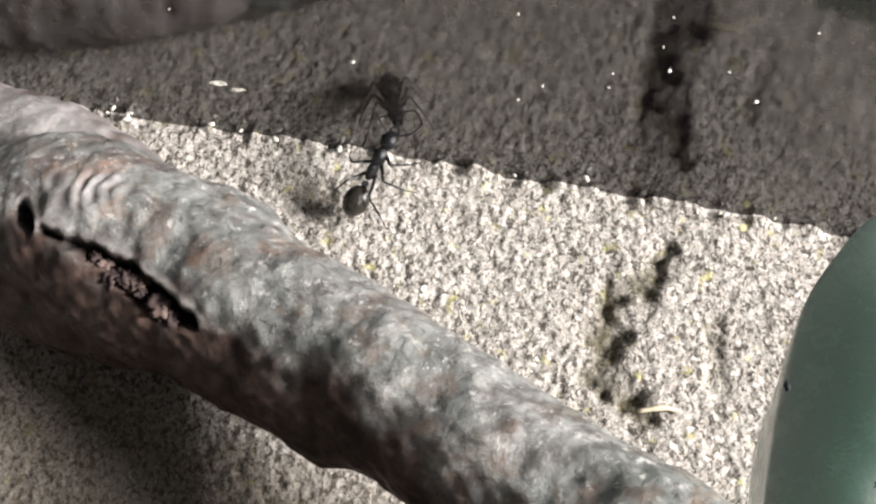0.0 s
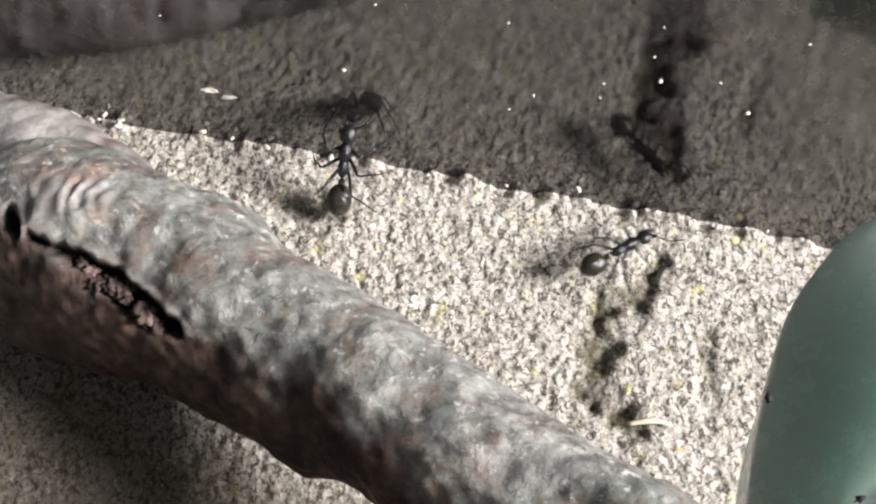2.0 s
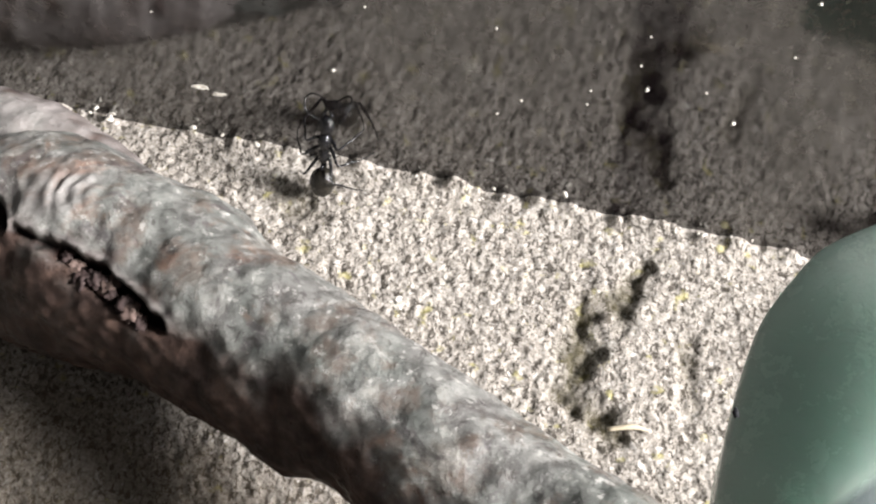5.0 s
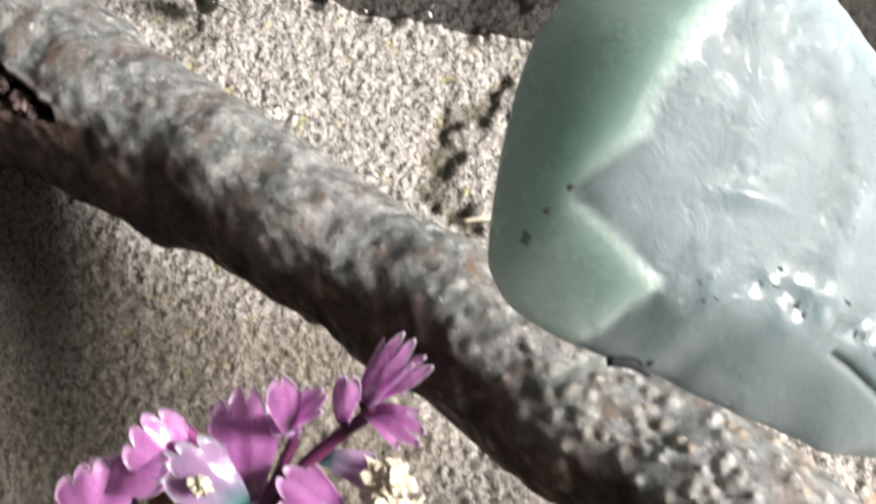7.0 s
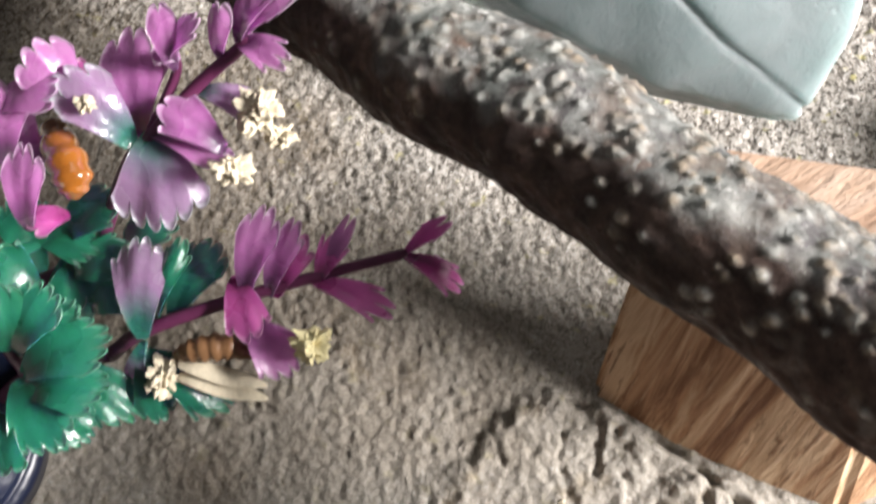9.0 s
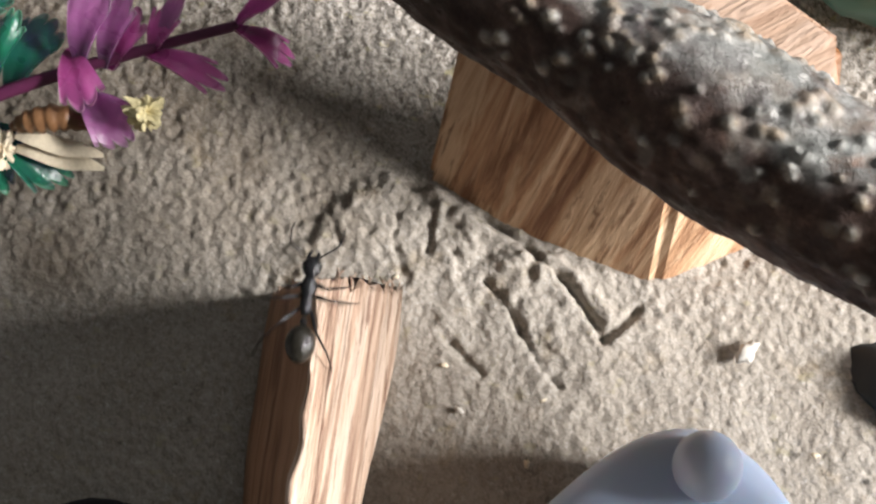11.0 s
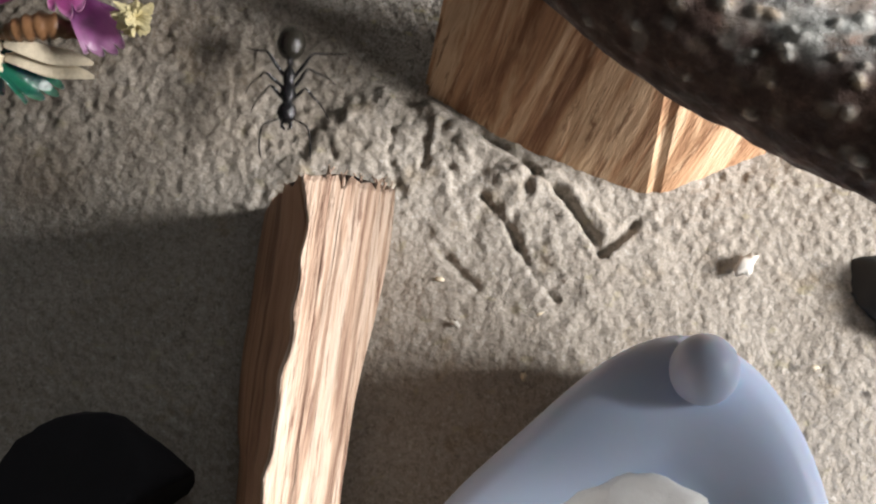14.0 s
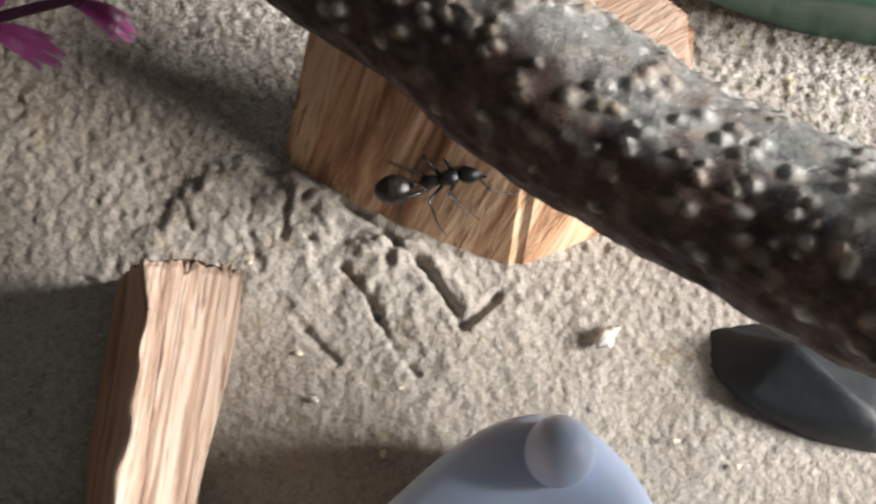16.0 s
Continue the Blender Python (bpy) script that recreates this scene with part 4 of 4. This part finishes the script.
leaf(plant, GREEN, (-0.4, -58.5, 16.0), (0.5, -63.4, 18.0), 4.7, 4, 0.3)
leaf(plant, GREEN, (-5.6, -56.4, 17.0), (2.7, -58.2, 20.0), 3.7, 5, 0.3)
leaf(plant, GREEN, (0.4, -55.4, 15.0), (0.4, -63.8, 16.0), 6.9, 5, 0.3)
leaf(plant, GREEN, (-3.3, -73.7, 18.0), (-4.5, -79.3, 17.0), 6.7, 6, 0.3)
leaf(plant, GREEN, (-1.6, -71.9, 15.0), (3.5, -74.5, 14.0), 4.7, 6, 0.3)
# low purple sprig
leaf(plant, PURPLE, (0.6, -87.4, 10.5), (3.1, -81.4, 14.5), 5.3, 6, 0.3)
leaf(plant, PURPLE, (0.5, -87.0, 10.5), (6.7, -84.7, 12.5), 4.3, 5, 0.3)
leaf(plant, PURPLE, (1.8, -89.2, 10.5), (0.1, -85.4, 14.5), 4.3, 5, 0.3)
leaf(plant, PURPLE, (7.2, -90.1, 9.5), (7.8, -87.7, 11.5), 2.9, 4, 0.3)
leaf(plant, PURPLE, (-1.0, -91.0, 9.5), (4.8, -89.2, 11.5), 4.4, 5, 0.3)
stem(plant, [(-10.0, -80.0, 6.0), (-4.5, -86.6, 8.5), (0.3, -87.4, 10.5)], 0.7, 0.5)
stem(plant, [(-16.4, -60.6, 6.0), (-8.7, -64.5, 13.0), (-1.5, -70.4, 19.0)], 0.9, 0.6)
stem(plant, [(-12, -72, 0.5), (-14, -66, 4), (-12, -62, 10), (-4, -60, 14), (1.4, -57.6, 16)], 1.6, 0.7)
stem(plant, [(-12, -72, 1), (-8, -70, 7), (-3, -67, 10), (3.2, -66, 12)], 1.4, 0.75)
stem(plant, [(-14, -74, 1), (-13, -78, 4), (-10, -80, 6)], 1.4, 0.7)
stem(plant, [(-16, -70, 1), (-17, -64, 3), (-16.4, -60.6, 6)], 1.4, 0.9)


def build_pot():
    bm = bmesh.new()
    bmesh.ops.create_cone(bm, cap_ends=True, segments=40, radius1=0.0105, radius2=0.0125, depth=0.009, matrix=Matrix.Translation((-0.0160, -0.0745, 0.0035)))
    bmesh.ops.bevel(bm, geom=[e for e in bm.edges if e.calc_face_angle(0) > 0.8], offset=0.0012, segments=3, affect="EDGES")
    ob = part("base", bm, POT, plant, "dark blue weighted base")
    return ob


build_pot()


def crumbs(name, label, category, centre, size, material, count, spread, seed):
    """One broken, knobbly crumb; millimetres."""
    rng = random.Random(seed)
    big = count > 3
    bm = bmesh.new()
    bmesh.ops.create_icosphere(bm, subdivisions=4 if big else 2, radius=1)
    turn = Matrix.Rotation(rng.uniform(0, 6), 3, "Z")
    off = Vector((seed * 3.7, seed * 1.3, seed * 2.1))
    reach = [size + (1.1 * q if big else 0.6 * q) for q in spread]
    for v in bm.verts:
        n = 0.75 * noise.noise(v.co * 1.7 + off) + (0.5 * noise.noise(v.co * 4.1 + off) + 0.25 * noise.noise(v.co * 9 + off) if big else 0.3 * noise.noise(v.co * 3 + off))
        c = v.co * max(0.25, 0.85 + n)
        c = Vector((c.x * reach[0], c.y * reach[1], c.z * reach[2])) if big else turn @ Vector((c.x * size * 1.5, c.y * size, c.z * size * 0.7))
        v.co = (Vector(centre) + c) / 1000
    return tagged(part(name, bm, material, smooth=not big), label, category)


crumbs("crumb", "pale dry food crumb stuck on the purple leaves", "crumb", (19.0, -49.3, 31.6), 0.75, CRUMB, 12, (1.0, 0.9, 0.5), 3)
crumbs("crumb", "pale dry food crumb hanging under the purple leaves", "crumb", (17.2, -54.0, 30.0), 0.65, CRUMB, 9, (0.9, 0.6, 0.5), 5)
crumbs("crumb", "small whitish crumb on a leaf tip", "crumb", (21.0, -50.9, 30.4), 0.55, CRUMB, 5, (0.5, 0.4, 0.3), 8)
crumbs("crumb", "yellowish crumbly lump of food on the lower sprig", "crumb", (24.0, -65.6, 19.2), 1.0, YELLOW_CRUMB, 9, (0.55, 0.5, 0.4), 11)
crumbs("crumb", "white crusted crumb on a green leaf", "crumb", (9.8, -68.3, 14.3), 0.7, CRUMB, 8, (0.6, 1.0, 0.3), 12)
crumbs("crumb", "tiny white crumb on a purple leaf", "crumb", (5.0, -50.6, 33.4), 0.4, CRUMB, 4, (0.4, 0.3, 0.2), 14)


def build_amber():
    ob = empty("amber_pupa", pose(0.0008, 0, 0))
    line = spline([(-0.0006, -0.0495, 0.0270, 0.0006), (0.0000, -0.0510, 0.0282, 0.0013), (0.0012, -0.0530, 0.0290, 0.0016), (0.0024, -0.0550, 0.0290, 0.0018), (0.0027, -0.0563, 0.0284, 0.0013), (0.0027, -0.0570, 0.0280, 0.0003)], 30)
    for i in range(len(line)):
        line[i, 3] *= 1 + 0.10 * math.sin(i * 1.4)
    part("body", tube(line, 20), AMBER, ob)
    tagged(ob, "shiny amber brown insect pupa lodged among the leaves", "insect pupa")


build_amber()


def build_husk():
    ob = empty("insect_husk", pose(0.0008, 0, 0))
    line = spline([(0.0100, -0.0664, 0.0150, 0.0004), (0.0120, -0.0660, 0.0158, 0.0011), (0.0150, -0.0655, 0.0160, 0.0012), (0.0180, -0.0660, 0.0152, 0.0003)], 26)
    for i in range(len(line)):
        line[i, 3] *= 1 + 0.14 * math.sin(i * 1.9)
    part("body", tube(line, 16), HUSK, ob)
    for k, (y, z) in enumerate(((-0.0672, 0.0150), (-0.0682, 0.0142))):
        verts, faces = [], []
        for face in (0, 0.00012):
            for i in range(13):
                u = i / 12
                w = 0.0009 * math.sin(math.pi * min(1, u * 0.9 + 0.08)) ** 0.6
                for v in (-1, 1):
                    verts.append((0.0105 + 0.0085 * u, y - 0.0014 * u + w * v, z + 0.0003 * math.sin(9 * u) + face))
        faces = grid_faces(13, 2) + [tuple(q + 26 for q in f[::-1]) for f in grid_faces(13, 2)]
        part("wing", (verts, faces), CRUMB, ob, "whitish dry wing")
    tagged(ob, "brown dried insect husk with whitish wings under a sprig", "insect husk")


build_husk()


# ---- stones and scraps ----
def stone(name, label, category, centre, radii, seed, material, turn=0.0, cuts=7):
    """A lump with flat breaks, resting in the floor."""
    rng = random.Random(seed)
    bm = bmesh.new()
    bmesh.ops.create_icosphere(bm, subdivisions=4, radius=1)
    planes = [(Vector((rng.gauss(0, 1), rng.gauss(0, 1), rng.gauss(0.3, 0.8))).normalized(), rng.uniform(0.45, 0.75)) for _ in range(cuts)]
    m = Matrix.Rotation(radians(turn), 4, "Z")
    for v in bm.verts:
        for n, d in planes:
            over = v.co.dot(n) - d
            if over > 0:
                v.co -= n * over
        v.co *= 1 + 0.05 * noise.noise(v.co * 3 + Vector((seed, 0, 0)))
        v.co = Vector(centre) / 1000 + m @ Vector((v.co.x * radii[0], v.co.y * radii[1], v.co.z * radii[2])) / 1000
    return tagged(part(name, bm, material), label, category)


stone("black_stone", "black stone with glossy dark blue green breaks under the branch", "stone", (104.8, -82.4, 0.5), (12.5, 5.5, 6.0), 17, DARK_STONE, -20)
stone("black_stone", "matt black stone in the shade on the floor", "stone", (21.9, -107.3, 1.0), (11.5, 8.8, 6.5), 9, BLACK, 14)
stone("green_glass_stone", "dark green lump of glass lying on the floor", "glass lump", (112.5, -37.6, 3.0), (27, 15, 13), 6, DARK_GREEN, -15)


def straw(a, b, r, material, label, category="straw"):
    n = 10
    line = spline([(*[q / 1000 for q in a], r / 1000), (*[(p + q) / 2000 + 0.0003 for p, q in zip(a, b)], r / 1000 * 1.3), (*[q / 1000 for q in b], r / 2500)], n)
    return tagged(part("scrap", tube(line, 7), material), label, category)


SPECKS = ((31.1, -35.3, 55.9), (29.73, -36.46, 54.7), (26.98, -29.42, 54.5), (37.27, -43.45, 46.5))
for i, spot in enumerate(SPECKS):
    crumbs("speck", "tiny black speck stuck on the milky glass", "speck", spot, 0.22, BLACK, 2, (0, 0, 0), 200 + i)
straw((34.4, -43.5, 46.3), (37.4, -44.0, 45.0), 0.34, BLACK, "black sliver lodged at the foot of the milky glass", "speck")
straw((22.6, -12.6, 0.9), (27.0, -12.6, 1.0), 0.22, CRUMB, "pale dry straw scrap on the sandy floor")
crumbs("flake", "ragged white flake lying on the floor", "flake", (83.6, -79.4, 0.8), 0.95, WHITE_FLAKE, 3, (1.0, 0.5, 0.12), 24)
crumbs("flake", "small pale grain on the floor", "flake", (54.9, -87.5, 0.7), 0.35, WHITE_FLAKE, 3, (0.4, 0.2, 0.1), 22)
crumbs("flake", "white grain stuck to the sandy floor", "flake", (0.3, 0.2, 0.3), 0.35, WHITE_FLAKE, 4, (0.4, 0.3, 0.1), 23)
for i, (x, y) in enumerate(((85.5, -92.3), (90.6, -89.2), (63.2, -85.8), (47.4, -74.2), (97, -91.4), (53, -83), (61.9, -92.3))):
    crumbs("flake", "pale sand crumb on the floor", "flake", (x, y, 0.5), 0.3, CRUMB, 2, (0.5, 0.4, 0.1), 30 + i)


def wall_point(s, z, off=0.0004):
    p = WALL_A + WALL_WAY * s - WALL_OUT * off
    return (p.x * 1000, p.y * 1000, z * 1000)


rng = random.Random(12)
for i in range(34):
    s = rng.uniform(0.012, 0.090)
    crumbs("chip", "white chip stuck along the foot of the glass wall", "chip", wall_point(s, abs(rng.gauss(0.0006, 0.0012)), 0.0006), rng.choice((0.14, 0.2, 0.32)), WHITE_FLAKE, rng.choice((1, 2, 3)), (0.45, 0.05, 0.15), 60 + i)
for i in range(22):
    crumbs("chip", "white speck of dust on the glass wall", "chip", wall_point(rng.uniform(0.0, 0.11), rng.uniform(0.006, 0.045), 0.0001), rng.choice((0.10, 0.14, 0.2)), WHITE_FLAKE, 1, (0, 0, 0), 120 + i)
crumbs("chip", "white smear of dried dirt on the glass wall", "chip", wall_point(0.0288, 0.0106, 0.0001), 0.17, WHITE_FLAKE, 14, (0.55, 0.04, 0.22), 180)
crumbs("chip", "thin white smear of dried dirt on the glass wall", "chip", wall_point(0.0308, 0.0098, 0.0001), 0.11, WHITE_FLAKE, 8, (0.7, 0.03, 0.12), 181)


# ---- the ants ----
def limb(points, radii, k=7):
    return tube(spline([(*[q / 1000 for q in p], r / 1000) for p, r in zip(points, radii)], 5 * len(points)), k)


def build_ant(label, big=1.0):
    """An ant about eleven millimetres long, head along x, its middle at the origin."""
    ob = empty("ant")
    ob.scale = (big, big, big)
    g = ellipsoid(bmesh.new(), (-0.0040, 0, 0.0002), (0.0020, 0.00155, 0.00148), None, 24, 18)
    for v in g.verts:
        u = (v.co.x + 0.0040) / 0.0019
        v.co.y *= 1 - 0.16 * u * (u < 0) * u
        v.co.z += 0.00004 * math.sin(v.co.x * 9000)
    part("gaster", g, ANT_GASTER, ob, "striped bronze black gaster")
    part("petiole", ellipsoid(bmesh.new(), (-0.0017, 0, 0.0002), (0.00045, 0.0004, 0.0007), None, 14, 10), ANT_BLACK, ob)
    th = ellipsoid(bmesh.new(), (0.0019, 0, 0.0003), (0.0013, 0.00085, 0.00085), None, 18, 14)
    ellipsoid(th, (0.0001, 0, 0.0003), (0.0013, 0.00066, 0.00074), None, 18, 14)
    part("thorax", th, ANT_BLACK, ob)
    h = ellipsoid(bmesh.new(), (0.0041, 0, 0.0002), (0.00125, 0.0010, 0.00072), Matrix.Rotation(radians(12), 4, "Y"), 20, 14)
    for v in h.verts:
        v.co.y *= 1 + 0.10 * (0.0041 - v.co.x) / 0.00125
    part("head", h, ANT_BLACK, ob)
    for sy in (1, -1):
        part("mandible", limb([(5.0, 0.45 * sy, 0.0), (5.6, 0.42 * sy, -0.15), (5.9, 0.05 * sy, -0.2)], [0.22, 0.2, 0.06]), ANT_BLACK, ob)
        part("antenna", limb([(4.8, 0.4 * sy, 0.5), (5.6, 1.7 * sy, 1.1), (6.2, 2.4 * sy, 1.0), (7.6, 2.7 * sy, 0.1), (8.8, 2.6 * sy, -0.9)], [0.1, 0.1, 0.1, 0.11, 0.08]), ANT_BLACK, ob)
        part("eye", ellipsoid(bmesh.new(), (0.0042, 0.00088 * sy, 0.0004), (0.00025, 0.00018, 0.00022), None, 10, 8), ANT_BLACK, ob)
    legs = []
    for hip, knee, shin, foot in (((2.4, 0.45, -0.2), (1.9, 2.0, 1.1), (3.0, 3.4, -1.2), (3.9, 4.0, -2.9)), ((1.1, 0.5, -0.2), (-0.1, 2.3, 1.3), (-0.1, 4.1, -1.1), (0.2, 5.0, -2.9)), ((-0.1, 0.45, -0.2), (-2.6, 1.8, 1.5), (-4.4, 3.4, -0.8), (-5.8, 4.2, -2.9))):
        for sy in (1, -1):
            local = [((x - hip[0]), (y - hip[1]) * sy, z - hip[2]) for x, y, z in (hip, knee, shin, foot)]
            mid = tuple((p + q) / 2 for p, q in zip(local[1], local[2]))
            leg = part("leg", limb([local[0], tuple(0.5 * q for q in local[1]), local[1], mid, local[2], local[3]], [0.2, 0.22, 0.13, 0.13, 0.09, 0.05]), ANT_BLACK, ob)
            leg.location = (hip[0] / 1000, hip[1] * sy / 1000, hip[2] / 1000)
            legs.append((leg, hip, sy))
    tagged(ob, label, "ant", group="ants in the tank")
    return ob, legs


def ant_rows(rows):
    """Rows of seconds, x, y, z in millimetres, upward tilt and heading in degrees."""
    return [(t, pose(x / 1000, y / 1000, z / 1000, 0, -tilt, head)) for t, x, y, z, tilt, head in rows]


def step_rows(rows, hip, sy, index):
    """The swing of a leg while its ant walks."""
    out = []
    for t in np.arange(0, 16.01, 0.1):
        t = float(t)
        pace = 0.0
        for a, b in zip(rows, rows[1:]):
            if a[0] <= t < b[0]:
                pace = math.dist(a[1:4], b[1:4]) / (b[0] - a[0])
        swing = min(18.0, pace * 1.6) * math.sin(t * 31 + (math.pi if index % 2 else 0) + index)
        out.append((round(t, 2), pose(hip[0] / 1000, hip[1] * sy / 1000, hip[2] / 1000, 0, 0, swing)))
    return out


WALL_ANT, RUNNER_ANT, STICK_ANT, BLOCK_ANT = (
    build_ant("black ant with bronze gaster climbing at the glass wall", 0.92),
    build_ant("black ant running over the sandy floor by the wall", 0.78),
    build_ant("black ant clinging to the side of the pale wood stick", 0.76),
    build_ant("large black ant walking from the floor onto the wood block", 0.94))


# ---- what moves ----
def motions():
    wall_rows = [
        (0, -5.3, 12.3, 4.9, 30, 56), (0.5, -5.6, 12.4, 5.0, 30, 56), (1, -6.1, 12.5, 5.0, 33, 61), (1.5, -6.7, 13.1, 5.3, 42, 73), (2, -7.5, 13.6, 5.3, 46, 76),
        (2.5, -7.8, 13.8, 5.5, 52, 76), (3, -8.3, 14.2, 5.8, 59, 71), (5.5, -8.3, 14.7, 6.3, 66, 72), (6, -8.0, 14.5, 6.5, 66, 66), (7, -8.0, 14.7, 6.8, 66, 60), (16, -8.0, 14.7, 6.8, 66, 60)]
    runner_rows = [
        (0, -2.5, -12.0, 3.0, 0, 35), (0.7, 1.5, -10.5, 3.0, 0, 60), (0.9, 6.5, -7.5, 3.0, 0, 72), (1, 9.3, -2.7, 3.0, 0, 74), (1.1, 11.4, 2.1, 3.0, 0, 78), (1.2, 12.5, 3.3, 3.0, 0, 66),
        (1.4, 15.3, 3.0, 3.0, 0, 36), (1.5, 17.0, 2.4, 3.0, 0, 26), (1.6, 17.2, 2.6, 3.0, 0, 22), (1.8, 17.8, 3.8, 3.0, 0, 33), (2, 21.7, 5.4, 3.0, 0, 32), (2.2, 27.0, 5.9, 3.0, 0, 14),
        (2.5, 31.1, 6.7, 3.0, 0, 18), (2.7, 33.8, 6.8, 3.0, 0, 16), (2.85, 30.0, 7.6, 3.2, 10, 85), (3, 25.4, 8.0, 3.4, 20, 140), (3.2, 22.1, 8.1, 3.2, 5, 178), (3.6, 22.0, 7.5, 3.0, 0, 110),
        (4.0, 26.0, 7.0, 3.0, 0, 30), (4.5, 38.0, 5.5, 3.0, 0, -8), (5.0, 52.0, 2.5, 3.0, 0, -10), (5.5, 68.0, -1.0, 3.0, 0, -12), (7, 90.0, -5.0, 3.0, 0, -10), (16, 130.0, -12.0, 3.0, 0, -10)]
    stick_rows = [
        (0, 34.0, -140.0, 35, 0, 85), (9.5, 37.2, -115.5, 35, 0, 85), (9.9, 39.0, -101.4, 35, 5, 100), (10.2, 43.1, -94.5, 33.5, 20, 158), (10.7, 40.7, -89.4, 33, 0, 120), (11.3, 44.3, -82.8, 31, 0, 60),
        (11.9, 49.3, -82.1, 27, -15, 40), (12.3, 51.0, -84.9, 23, -22, 75), (12.5, 51.5, -86.0, 22, -43, 14), (12.7, 50.9, -87.9, 21, -51, -24), (12.8, 50.2, -89.3, 20, -48, -55), (12.9, 50.1, -91.5, 19, -27, -75),
        (13, 50.0, -93.4, 18, -14, -88), (13.1, 50.0, -95.1, 17, -5, -90), (13.3, 49.0, -99.3, 16, 0, -93), (13.5, 48.0, -104.2, 15, 0, -97), (13.6, 48.1, -105.4, 14, 0, -97), (14, 48.6, -112.3, 12, 0, -95),
        (15, 50.7, -129.6, 8, 0, -90), (16, 50.1, -141.5, 5, 0, -90)]
    block_rows = [
        (0, 26.0, -27.0, 3.5, 0, -33), (11.6, 27.6, -31.6, 3.5, 0, -33), (12.2, 34.3, -39.4, 4, 0, -70), (12.4, 37.2, -43.0, 4, 0, -105), (12.7, 37.1, -48.6, 4, 0, -115), (12.9, 35.4, -53.4, 4, 0, -119),
        (13, 34.6, -54.8, 4, 0, -121), (13.3, 33.6, -56.8, 4, 0, -130), (13.6, 33.1, -59.7, 4, 0, -108), (13.9, 35.8, -62.8, 5, 0, -90), (14.1, 37.1, -66.4, 5.5, 4, -85), (14.3, 38.9, -68.6, 6, 0, -72),
        (14.5, 41.1, -68.8, 6.5, -5, -45), (14.7, 43.6, -68.3, 6.5, -5, -12), (14.9, 47.4, -67.2, 7, 0, 4), (15.1, 48.6, -67.2, 7, 0, 3), (15.3, 53.6, -66.3, 7, 0, -1), (15.5, 57.0, -68.5, 7, 0, -2),
        (15.7, 60.0, -70.3, 7.5, 6, 0), (16, 64.5, -67.6, 10, 20, 10)]
    for (ob, legs), rows in ((WALL_ANT, wall_rows), (RUNNER_ANT, runner_rows), (STICK_ANT, stick_rows), (BLOCK_ANT, block_rows)):
        walk(ob, ant_rows(rows))
        for i, (leg, hip, sy) in enumerate(legs):
            walk(leg, step_rows(rows, hip, sy, i))


motions()
